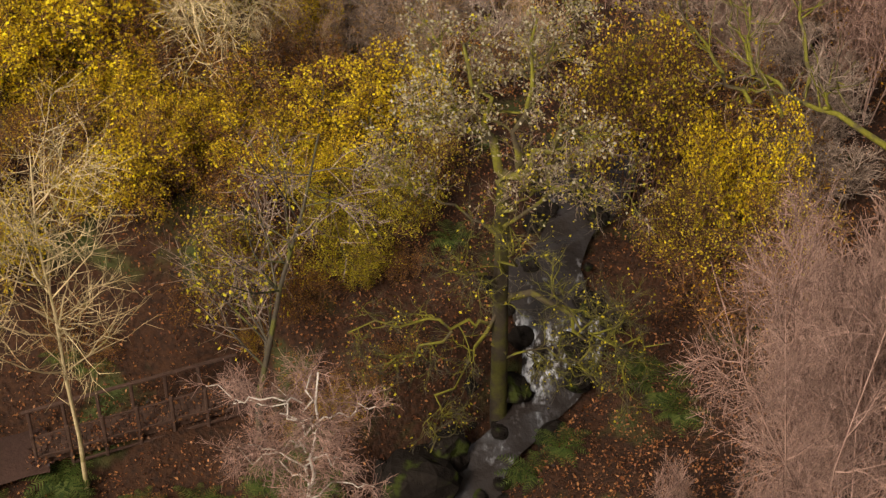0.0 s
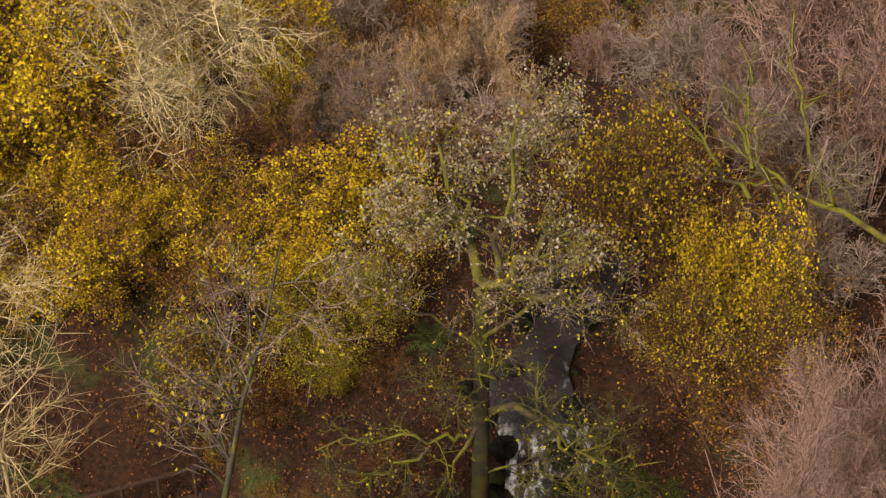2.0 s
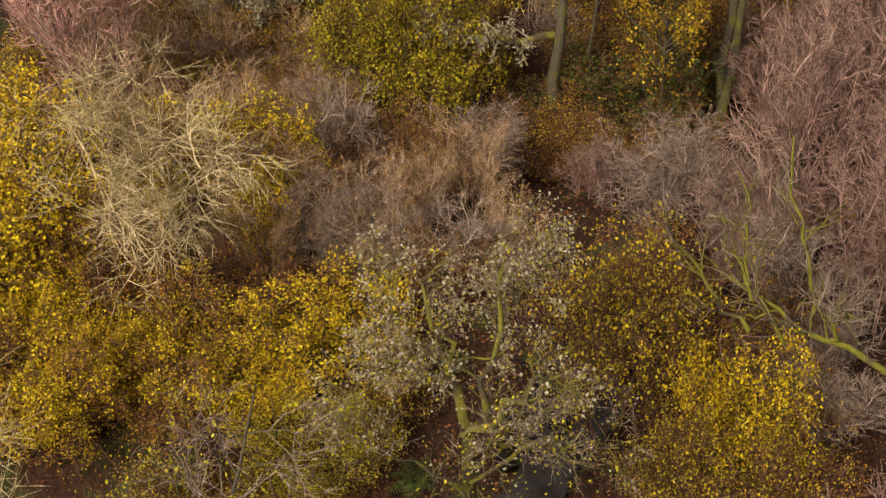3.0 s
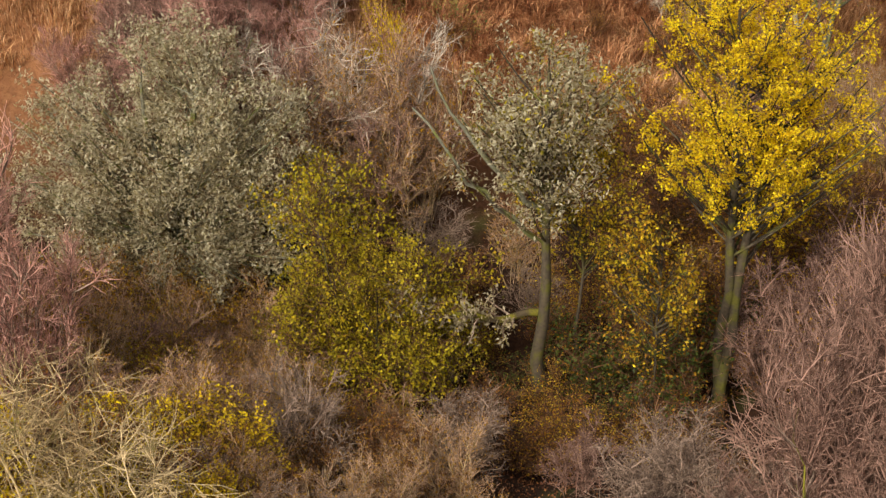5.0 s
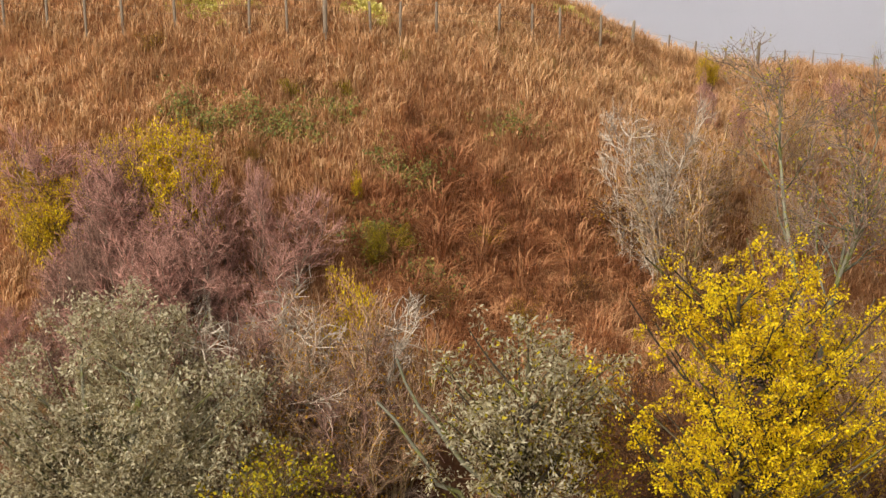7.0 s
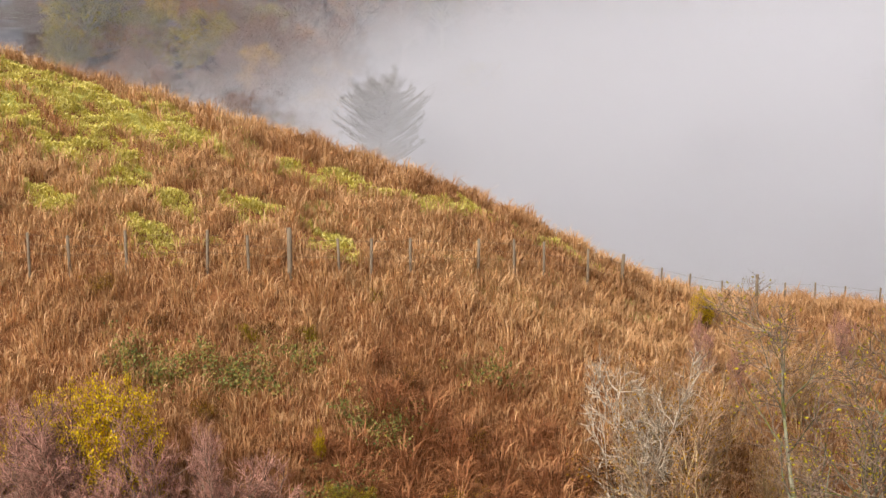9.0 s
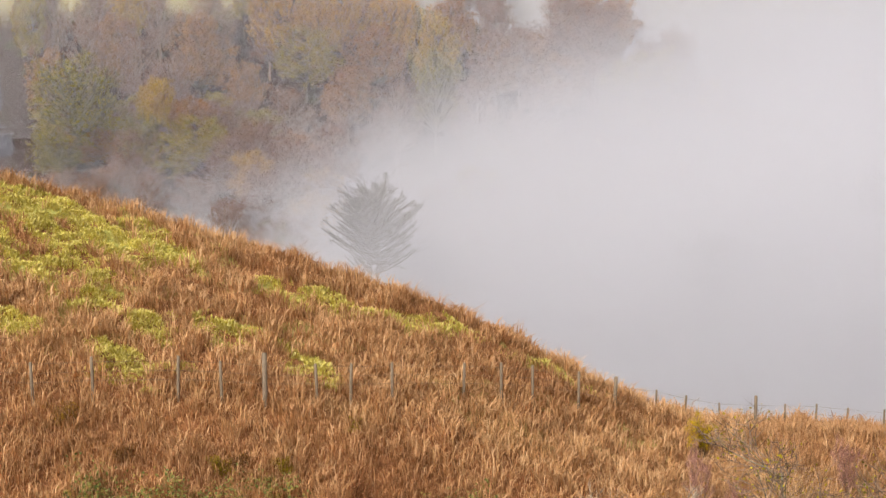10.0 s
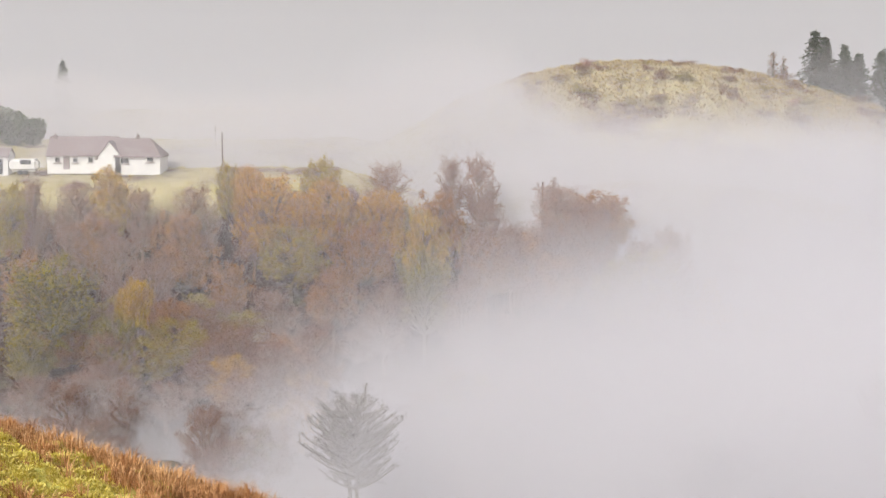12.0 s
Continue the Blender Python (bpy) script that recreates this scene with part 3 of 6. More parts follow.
    k["sparse"] = grown("yellow_shrub", "thin shrub with scattered yellow leaves on brown twigs", "shrub", 63, 4.0, BROWNTWIG, BROWNTWIG, YELLOW, n=8, lean=0.4, radius=0.03, fine=0.008,
                        limbs=(8, (0.2, 1.0), 42, 0.38, 0.06), boughs=(6, (0.2, 1.0), 42, 0.5, 0.0), twigs=(4, (0.1, 1.0), 42, 0.55, 0.0), per=2, size=0.068, long=1.25, second=OLIVE, share=0.4)
    k["holly"] = grown("evergreen_shrub", "dark green shrub under the trees", "shrub", 19, 3.0, BROWNTWIG, BROWNTWIG, FERNY, n=6, lean=0.5, radius=0.03, fine=0.01,
                       limbs=(6, (0.15, 1.0), 45, 0.42, 0.05), boughs=(5, (0.2, 1.0), 45, 0.5, 0.02), twigs=(4, (0.1, 1.0), 45, 0.5, 0.0), per=4, size=0.07, second=OCHRE, share=0.15)
    return k


KINDS = kinds()
TALL = dict(birch=9.0, pink=5.0, purple=5.0, golden=5.0, bleached=5.0, grey=4.0, whip=4.0, brown=3.0, yellow=4.0, olive=5.4, ochre=3.6, sparse=4.0, holly=3.0)
for n_, ob_ in enumerate(KINDS.values()):
    ob_.location = (-46 - 4 * n_, 52, ground_at(-46 - 4 * n_, 52))


def plant(kind, x, y, height, turn=0.0, wide=1.0, sink=0.1, label=""):
    """A copy of a kind of shrub, so tall, at a spot."""
    s = height / TALL[kind]
    c = copy_thing(KINDS[kind], Matrix.Translation((x, y, ground_at(x, y) - sink)) @ Matrix.Rotation(turn, 4, "Z") @ Matrix.Diagonal((s * wide, s * wide, s, 1)))
    return tagged(c, label)


def top(kind, x, y, z, turn=0.0, wide=1.0, label=""):
    """A shrub that reaches up to the height z."""
    return plant(kind, x, y, z - ground_at(x, y), turn, wide, label=label)


# the near slope with pinkish birch scrub
top("birch", 4.1, 13.0, 18.6, 0.3, 0.6)
top("birch", 4.7, 14.0, 17.4, 1.1, 0.6)
top("birch", 5.8, 15.4, 16.0, 2.3, 0.7)
top("birch", 5.8, 17.0, 14.2, 3.3, 0.7)
top("birch", 6.5, 18.4, 13.2, 4.1, 0.7)
top("birch", 6.9, 19.6, 12.6, 1.3, 0.8)
top("birch", 6.9, 20.0, 10.4, 5.0, 0.8)
top("birch", 7.2, 21.4, 10.6, 0.6, 0.9)
top("pink", 7.2, 22.4, 9.4, 3.7, 0.6)
top("pink", 8.0, 24.0, 9.6, 5.2, 0.6)
top("pink", 9.2, 27.0, 8.0, 0.8, 0.7)
top("pink", 7.0, 22.0, 7.4, 2.0, 0.7)
top("pink", 7.2, 24.4, 7.0, 1.0, 0.8)
top("pink", 8.4, 26.0, 7.4, 4.0, 0.8)
top("pink", 6.0, 20.8, 6.2, 3.0, 0.6)
top("pink", 3.9, 22.0, 4.2, 2.9, 0.7)
top("pink", 4.6, 22.6, 5.0, 3.9, 0.7)

# woods beyond the brook
top("yellow", -8.8, 36.6, 8.0, 0.4, 1.15)
top("yellow", -11.6, 38.5, 8.6, 3.4, 1.1)
top("yellow", -9.8, 39.5, 8.0, 5.0, 1.1)
top("yellow", -7.6, 34.8, 5.6, 3.7, 1.0)
top("yellow", -10.4, 36.0, 7.4, 1.4, 1.1)
top("yellow", -9.4, 34.5, 6.0, 2.9, 1.1)
top("ochre", -8.2, 34.0, 5.0, 0.9, 1.2)
top("yellow", -7.0, 38.6, 6.2, 2.4, 1.0)
top("ochre", -6.6, 35.6, 5.0, 5.1, 1.1)
top("yellow", -1.9, 34.6, 6.0, 3.1, 1.25)
top("yellow", -3.0, 33.6, 5.0, 1.1, 1.2)
top("olive", -2.4, 31.6, 4.6, 0.7, 1.4)
top("olive", -1.2, 32.4, 5.0, 2.2, 1.0)
top("sparse", 0.0, 33.4, 5.4, 1.2, 1.0)
top("olive", -1.9, 30.9, 3.6, 4.2, 1.0)
top("sparse", -4.6, 31.0, 4.2, 2.2, 1.0)
top("ochre", -1.2, 36.2, 5.2, 2.0, 0.8)
top("yellow", -3.7, 40.0, 5.5, 4.1, 0.75)
top("yellow", 6.9, 31.8, 6.3, 5.0, 0.72)
top("brown", 7.2, 31.2, 5.0, 2.7, 1.1)
top("sparse", 5.3, 33.0, 7.6, 0.2, 0.8)
top("sparse", 4.4, 33.6, 7.2, 2.2, 0.8)
top("sparse", 6.3, 30.6, 5.2, 1.2, 1.1)
top("sparse", 7.9, 30.6, 5.2, 2.0, 0.9)
top("brown", 6.6, 29.6, 4.2, 4.0, 1.2)
top("brown", 8.2, 29.4, 4.6, 5.0, 1.2)
top("sparse", 5.4, 31.4, 5.0, 3.0, 0.8)
top("pink", 9.8, 39.0, 9.0, 2.6, 0.8)
top("pink", 11.6, 40.0, 9.4, 3.6, 0.8)
top("pink", 10.8, 36.5, 8.2, 1.6, 0.8)
top("grey", 6.6, 42.5, 5.2, 1.1, 1.1)
top("grey", 8.0, 40.0, 5.8, 2.1, 1.1)
top("grey", 9.2, 37.5, 5.8, 4.1, 1.1)
top("grey", -1.6, 45.5, 4.6, 3.3, 1.1)
top("pink", 10.7, 40.5, 11.8, 0.9, 0.55)
top("pink", 12.2, 41.5, 12.0, 1.7, 0.55)
top("pink", 10.0, 41.0, 9.0, 3.9, 0.7)
top("pink", 12.0, 43.0, 9.6, 4.9, 0.7)
top("purple", -8.4, 46.0, 8.4, 2.5, 0.8)
top("purple", -9.8, 47.0, 8.8, 0.5, 0.8)
top("olive", -0.9, 52.0, 6.5, 1.0, 0.9)
top("olive", 0.1, 51.7, 5.0, 2.2, 0.9)
top("olive", -1.5, 51.4, 4.6, 3.0, 0.7)
top("bleached", -1.7, 59.6, 8.4, 0.5, 1.3)
top("pink", -2.3, 58.6, 7.4, 3.5, 1.1)
top("pink", -0.6, 58.4, 7.2, 5.5, 1.1)
top("whip", -0.4, 59.5, 8.0, 1.5, 0.9)
top("bleached", -0.9, 59.2, 8.2, 2.5, 0.9)
top("whip", -1.2, 58.2, 6.8, 2.2, 1.0)
top("whip", 0.4, 58.0, 6.4, 3.2, 1.0)
top("whip", -1.6, 58.8, 7.4, 0.2, 1.0)
top("whip", 0.9, 59.0, 7.2, 2.5, 0.9)
top("whip", -2.6, 58.0, 6.4, 4.5, 0.9)
top("golden", -0.1, 60.6, 8.2, 4.0, 0.4)
top("golden", -6.4, 66.0, 11.2, 0.7, 0.75)
top("purple", -7.8, 65.5, 10.4, 1.8, 0.8)
top("golden", -5.6, 66.4, 11.2, 4.7, 0.6)
top("purple", -4.7, 65.6, 10.2, 2.8, 0.8)
top("purple", -3.5, 66.2, 10.1, 3.8, 0.7)
top("purple", -6.6, 64.0, 8.8, 5.8, 0.9)
top("purple", -9.0, 63.6, 8.6, 0.1, 0.9)
top("yellow", -9.9, 65.2, 10.0, 0.9, 0.55)
top("golden", -11.0, 66.0, 10.6, 1.9, 0.7)
top("bleached", 9.2, 70.0, 10.9, 2.3, 0.8)
top("bleached", 9.7, 69.2, 9.4, 4.3, 0.8)
top("yellow", -0.4, 70.2, 8.9, 1.0, 0.35)
top("golden", -8.4, 66.5, 10.6, 3.0, 0.8)
top("golden", -7.2, 66.2, 10.7, 2.0, 0.7)
top("golden", -9.6, 65.8, 10.0, 5.0, 0.8)
top("bleached", -6.9, 63.4, 8.2, 1.0, 0.25)
top("bleached", -8.9, 63.0, 7.8, 3.0, 0.25)
top("bleached", -4.9, 63.2, 7.6, 4.0, 0.25)
top("yellow", -6.6, 66.0, 10.9, 3.3, 0.45)
top("yellow", -5.4, 66.2, 10.7, 1.3, 0.4)
top("whip", 10.6, 69.0, 9.6, 1.3, 1.0)
top("whip", 11.8, 72.0, 9.6, 3.3, 1.0)
top("whip", 10.2, 73.0, 9.8, 5.3, 0.8)
top("purple", 12.9, 78.0, 9.8, 1.1, 0.7)
top("purple", 14.0, 77.0, 9.0, 2.6, 0.7)
top("golden", 13.6, 84.0, 9.2, 2.6, 0.6)
top("yellow", 14.0, 84.6, 9.0, 1.6, 0.5)
top("purple", 19.0, 82.0, 8.8, 2.1, 0.8)
top("whip", 16.0, 76.0, 9.6, 0.6, 1.0)
top("pink", 11.8, 62.0, 8.2, 0.1, 1.0)
top("brown", 10.6, 58.0, 6.0, 0.1, 1.2)


def fill(seed, number, kinds_, xa, xb, ya, yb, low, high):
    """Undergrowth of some kinds strewn over a stretch of the wood floor."""
    rng = np.random.default_rng(seed)
    done = 0
    while done < number:
        x, y = rng.uniform(xa, xb), rng.uniform(ya, yb)
        if abs(x - np.interp(y, BROOK_Y, BROOK_X)) < 2.4 and y < 37:
            continue
        plant(kinds_[rng.integers(len(kinds_))], x, y, rng.uniform(low, high), rng.uniform(0, 6), rng.uniform(0.9, 1.4))
        done += 1


for k_, x, y, z in (("whip", -9.2, 50.4, 4.3), ("whip", -7.8, 50.0, 3.8), ("ochre", -8.4, 51.4, 3.9), ("whip", -6.4, 50.8, 3.5), ("ochre", -5.4, 50.2, 3.2), ("ochre", -6.9, 49.4, 3.0),
                    ("whip", -10.2, 49.4, 4.4), ("whip", -7.2, 51.8, 3.8), ("pink", 12.2, 52.6, 5.0), ("pink", 11.2, 51.4, 4.2), ("ochre", 11.8, 54.0, 5.2)):
    top(k_, x, y, z, x * 3.1, 1.1)
fill(1, 26, ["brown", "ochre", "brown", "ochre", "yellow"], -13, -3, 31, 37, 1.2, 2.8)
fill(12, 22, ["brown", "brown", "ochre"], -10, 0, 30.2, 33.5, 0.6, 1.3)
fill(13, 10, ["brown", "brown", "ochre"], -3.5, 0, 26.5, 29, 0.4, 0.9)
fill(11, 16, ["brown", "olive", "brown"], -11, -2, 22.5, 27.2, 0.5, 1.2)
fill(2, 12, ["ochre", "brown", "yellow"], -13, -4, 37, 45, 1.8, 3.2)
fill(3, 28, ["whip", "brown", "whip", "grey"], -5, 3, 37, 46, 1.5, 2.8)
fill(4, 12, ["brown", "ochre", "grey"], 4.5, 10, 32, 38, 1.4, 2.4)
fill(5, 12, ["grey", "pink", "brown"], 4, 13, 38, 46, 1.8, 3.0)
fill(6, 26, ["brown", "ochre", "brown", "grey"], 1, 8.5, 45, 55, 0.9, 2.0)
fill(7, 28, ["whip", "ochre", "pink", "whip"], -11, 1, 45, 52, 1.3, 2.4)
fill(8, 16, ["brown", "ochre", "brown"], 6, 14, 51, 61, 1.8, 3.2)
fill(9, 20, ["whip", "brown", "grey"], -10, 6, 54, 62, 1.6, 2.6)
fill(14, 16, ["whip", "ochre", "pink"], -7, -1.5, 46, 53, 1.4, 2.8)
fill(15, 16, ["whip", "ochre", "pink", "brown"], 9.5, 14, 49, 58, 1.6, 3.0)
fill(16, 14, ["whip", "pink", "ochre", "whip"], -10.5, -4, 47, 52, 1.2, 2.2)
fill(17, 34, ["pink", "ochre", "pink", "sparse", "whip"], -11, -3, 48, 54, 1.6, 2.8)
fill(18, 18, ["pink", "ochre", "ochre"], 9.5, 15, 52, 58, 2.0, 3.4)
fill(19, 14, ["pink", "whip", "pink"], -11, -4, 45.5, 50, 1.4, 2.4)
fill(20, 30, ["purple", "purple", "pink"], -10.5, -2, 60.5, 66.5, 2.6, 4.2)
fill(21, 12, ["yellow", "yellow", "ochre"], -9.5, -4.5, 32.5, 36, 1.6, 2.6)
fill(23, 34, ["whip", "sparse", "whip", "ochre"], -10.5, -4.5, 49, 54, 1.6, 2.6)
fill(10, 14, ["whip", "brown", "whip"], 8, 18, 60, 74, 1.6, 3.0)
fill(22, 26, ["whip", "sparse", "pink", "whip"], -11, -3.5, 44.5, 50, 2.2, 3.4)


# ---- single trees ----
def tree_at(x, y, z):
    return dict(at=(x, y, ground_at(x, y))), z - ground_at(x, y)


spot, h = tree_at(-8.3, 27.5, 9.3)
grown("slender_tree", "slender bare tree with tan twigs beside the footbridge", "tree", 21, h, TAN, TAN, radius=0.075, lean=0.02, bend=0.05,
      limbs=(30, (0.42, 1.0), 50, 0.24, 0.16), boughs=(6, (0.2, 1.0), 50, 0.55, 0.04), twigs=(5, (0.1, 1.0), 45, 0.55, 0.0), fine=0.0065, **spot)
spot, h = tree_at(-4.3, 28.4, 9.4)
grown("grey_tree", "thin grey bare tree with lichened branches", "tree", 22, h, BARK, GREYTWIG, OLIVE, radius=0.085, lean=0.04, bend=0.11,
      limbs=(20, (0.28, 1.0), 62, 0.26, 0.06), boughs=(6, (0.2, 1.0), 48, 0.5, 0.03), twigs=(4, (0.1, 1.0), 40, 0.5, 0.0), per=1, size=0.07, fine=0.007, **spot)
spot, h = tree_at(-5.9, 37.4, 10.3)
grown("tan_tree", "bare tree with a weeping tangle of tan twigs", "tree", 23, h, TAN, TAN, radius=0.07, lean=0.2, n=6, bend=0.14,
      limbs=(11, (0.3, 1.0), 50, 0.26, 0.05), boughs=(7, (0.2, 1.0), 45, 0.6, -0.10), twigs=(5, (0.1, 1.0), 38, 0.7, -0.12), fine=0.009, **spot)
g_ = ground_at(-7.3, 56.0)
domed("silver_tree", "broad domed tree with silvery grey-green leaves", "tree", 24, LICHEN, BROWNTWIG, (-7.3, 56.0, g_), (0.4, 0, 0), (0.9, 0, 5.6 - g_), (5.6, 3.6, 5.1), SILVER,
      number=260, radius=0.2, stems_=3, per=13, size=0.060, long=2.4, low_cut=-0.85, reach=0.85, spread=0.12)
g_ = ground_at(4.35, 51.2)
domed("silver_tree", "upright tree with sparse silvery leaves and a mossy trunk", "tree", 25, BARK, BROWNTWIG, (4.35, 51.2, g_), (0, 0, 0), (0.0, 0, 9.2 - g_), (2.7, 2.3, 2.4), SILVER,
      number=62, radius=0.24, per=8, size=0.06, long=2.4, low_cut=-0.8, reach=0.8, second=OLIVE, share=0.12)
domed("olive_tree", "thin tree with yellow-green leaves beside a larger one", "tree", 35, BARK, BROWNTWIG, (5.5, 52.4, g_), (0, 0, 0), (0, 0, 6.4 - g_), (1.8, 1.6, 2.0), OLIVE,
      number=45, radius=0.08, per=4, size=0.07, low_cut=-0.9, reach=0.8, second=YELLOW, share=0.5)
g_ = ground_at(9.5, 51.0)
domed("yellow_tree", "tall twin-stemmed tree with bright yellow leaves", "tree", 26, BARK, BROWNTWIG, (9.5, 51.0, g_), (0, 0, 0), (0.3, 0, 9.9 - g_), (3.8, 2.9, 4.4), BRIGHT,
      number=120, fork=0.45, radius=0.20, stems_=2, per=14, size=0.060, low_cut=-0.72, reach=0.75, spread=0.06, hollow=0.3, second=YELLOW, share=0.25, each=6)
domed("yellow_sapling", "slight tree with sparse golden leaves under a taller one", "tree", 36, BARK, BARK, (7.4, 49.6, ground_at(7.4, 49.6)), (0, 0, 0), (0, 0, 5.4), (1.6, 1.5, 2.2), YELLOW,
      number=40, radius=0.06, per=3, size=0.08, reach=0.7, second=OCHRE, share=0.4)
spot, h = tree_at(15.0, 66.0, 13.0)
grown("lichen_tree", "grey-green lichened tree nearly bare of leaves", "tree", 27, h, LICHEN, GREYTWIG, OLIVE, radius=0.14, lean=0.16, n=3,
      limbs=(13, (0.3, 1.0), 50, 0.30, 0.10), boughs=(8, (0.2, 1.0), 45, 0.5, 0.05), twigs=(7, (0.1, 1.0), 45, 0.5, 0.03), per=1, size=0.07, fine=0.011, **spot)


for x, y, z in ((6.4, 52.2, 2.6), (7.4, 51.2, 2.8), (5.6, 50.6, 1.6), (8.2, 52.6, 3.6), (3.4, 51.6, 1.4), (-2.6, 46.5, 2.6), (0.4, 47.5, 2.0)):
    top("holly", x, y, z, x * 2.1, 1.2)


def swept(points, n=10):
    """A smooth row of points through a few given ones."""
    p = np.array(points, float)
    t, q = np.linspace(0, 1, len(p)), np.linspace(0, 1, n)
    flat = np.stack([np.interp(q, t, p[:, k]) for k in range(3)], -1)
    for _ in range(2):
        flat[1:-1] = (flat[:-2] + 2 * flat[1:-1] + flat[2:]) / 4
    return flat


def mossy_tree():
    """The old tree by the brook, its limbs laid one by one."""
    rng = np.random.default_rng(28)
    x, y = 1.3, 29.0
    ob = thing("mossy_tree", "old tree with mossy limbs and sparse pale leaves by the brook", "tree", (0, 0, 0))
    trunk = swept([(1.32, 29.0, -2.0), (1.30, 29.0, 2.0), (1.28, 29.0, 5.0), (1.25, 29.1, 6.7)], 14)
    child("trunk", mesh_of("trunk", *tubes(trunk[None], np.interp(np.linspace(0, 1, 14), [0, 0.1, 0.6, 1], [0.34, 0.22, 0.17, 0.12])[None], 10), DARKMOSS, True), ob)
    rows, radii = [], []

    def limb(r, *points):
        q = swept([(a, b, c) for a, b, c in points], 10) + np.concatenate([np.zeros((1, 3)), rng.normal(0, 0.10, (9, 3))])
        rr = np.linspace(r * 0.6, r * 0.2, 10) * rng.uniform(0.85, 1.15, 10)
        child("limb", mesh_of("limb", *tubes(q[None], rr[None], 7), MOSSY, True), ob)
        rows.append(q)
        radii.append(rr)

    limb(0.140, (1.4, 29.0, 3.6), (2.1, 28.8, 3.9), (2.7, 28.5, 3.7), (3.1, 28.3, 3.0), (3.4, 28.0, 1.9))
    limb(0.065, (2.7, 28.2, 3.9), (3.4, 27.9, 3.5), (4.7, 27.6, 3.4))
    limb(0.060, (3.6, 28.0, 3.3), (4.0, 27.8, 2.6), (4.1, 27.6, 1.5))
    limb(0.050, (3.4, 28.0, 3.4), (3.8, 27.7, 3.9), (4.0, 27.4, 4.7))
    limb(0.075, (1.3, 28.9, 5.7), (2.4, 28.7, 7.0), (3.2, 28.5, 7.0), (4.2, 28.3, 7.1))
    limb(0.070, (1.2, 28.9, 4.0), (0.7, 28.5, 4.7), (0.2, 28.2, 5.2))
    limb(0.085, (1.1, 28.9, 2.9), (0.5, 28.6, 3.2), (-0.3, 28.3, 3.5), (-2.0, 28.0, 3.6))
    limb(0.080, (1.2, 28.9, 3.2), (0.6, 28.6, 2.3), (0.1, 28.4, 1.4), (-0.3, 28.1, 1.0), (-0.4, 27.8, -0.1))
    limb(0.060, (0.2, 28.1, 3.4), (-0.8, 27.9, 2.9), (-1.5, 27.8, 2.6))
    limb(0.170, (1.2, 29.1, 6.7), (1.7, 29.0, 7.4), (2.4, 28.9, 8.1), (3.0, 28.8, 8.4))
    limb(0.180, (1.3, 29.1, 6.6), (1.0, 29.2, 7.5), (0.6, 29.4, 8.6), (0.5, 29.5, 9.8))
    limb(0.120, (1.6, 29.1, 7.2), (1.6, 29.3, 8.4), (1.8, 29.4, 9.3), (1.9, 29.6, 10.4))
    limb(0.070, (1.2, 28.9, 5.4), (0.6, 28.8, 6.1), (-0.2, 28.6, 6.7), (-1.1, 28.5, 7.1))
    limb(0.060, (1.3, 28.9, 6.0), (1.8, 28.7, 6.6), (2.1, 28.5, 7.1))
    limb(0.060, (1.1, 28.9, 4.1), (1.5, 28.5, 5.2), (1.5, 28.2, 6.1))
    limb(0.060, (0.9, 29.4, 7.8), (0.2, 29.6, 8.8), (-0.2, 29.9, 9.9))
    limb(0.050, (0.6, 29.3, 8.5), (-0.2, 29.1, 8.5), (-1.0, 29.0, 7.7))
    limb(0.050, (1.7, 29.5, 9.1), (2.4, 29.8, 9.6), (2.7, 30.0, 10.4))
    limb(0.055, (1.1, 28.9, 2.3), (1.5, 28.8, 1.9), (2.1, 28.6, 2.4), (2.9, 28.4, 2.2), (3.3, 28.3, 1.8))
    P1, R1 = np.array(rows), np.array(radii)
    P2, R2 = sprout(rng, P1, R1, 8, (0.2, 1.0), 58, 1.15, 7, 0.42, 0.05, 0.5, 0.014)
    P3, R3 = sprout(rng, P2, R2, 6, (0.2, 1.0), 45, 0.65, 4, 0.3, 0.02, 0.6, 0.008)
    P4, R4 = sprout(rng, P3, R3, 6, (0.2, 1.0), 40, 0.4, 3, 0.2, 0.0, 0.6, 0.006)
    child("bough", mesh_of("bough", *tubes(P2, R2, 5), MOSSY, True), ob)["kind"] = "stuff"
    child("twig", mesh_of("twig", *tubes(P3, R3 * 1.25, 3), MOSSY), ob)["kind"] = "stuff"
    upper = P4[:, 0, 2] > 6.4
    for some, bark in ((upper, GREYTWIG), (~upper, BARK)):
        child("twig", mesh_of("twig", *tubes(P4[some], R4[some], 3), bark), ob)["kind"] = "stuff"
    C = along(rng, P4, 3, 0.06)
    u = rng.random(len(C))
    high = C[:, 2] > 6.2
    child("crown", mesh_of("crown", *leaves(rng, C[high & (u < np.interp(C[:, 2], [6.5, 8.0, 9.0], [0.06, 0.25, 0.95]))], 0.060, 0.3, 1.3), PALE), ob, "pale whitish leaves")
    child("crown", mesh_of("crown", *leaves(rng, C[(high & (u > 0.72)) | (~high & (u < 0.10))], 0.058, 0.3, 1.3), OLIVE), ob, "olive-yellow leaves")


mossy_tree()


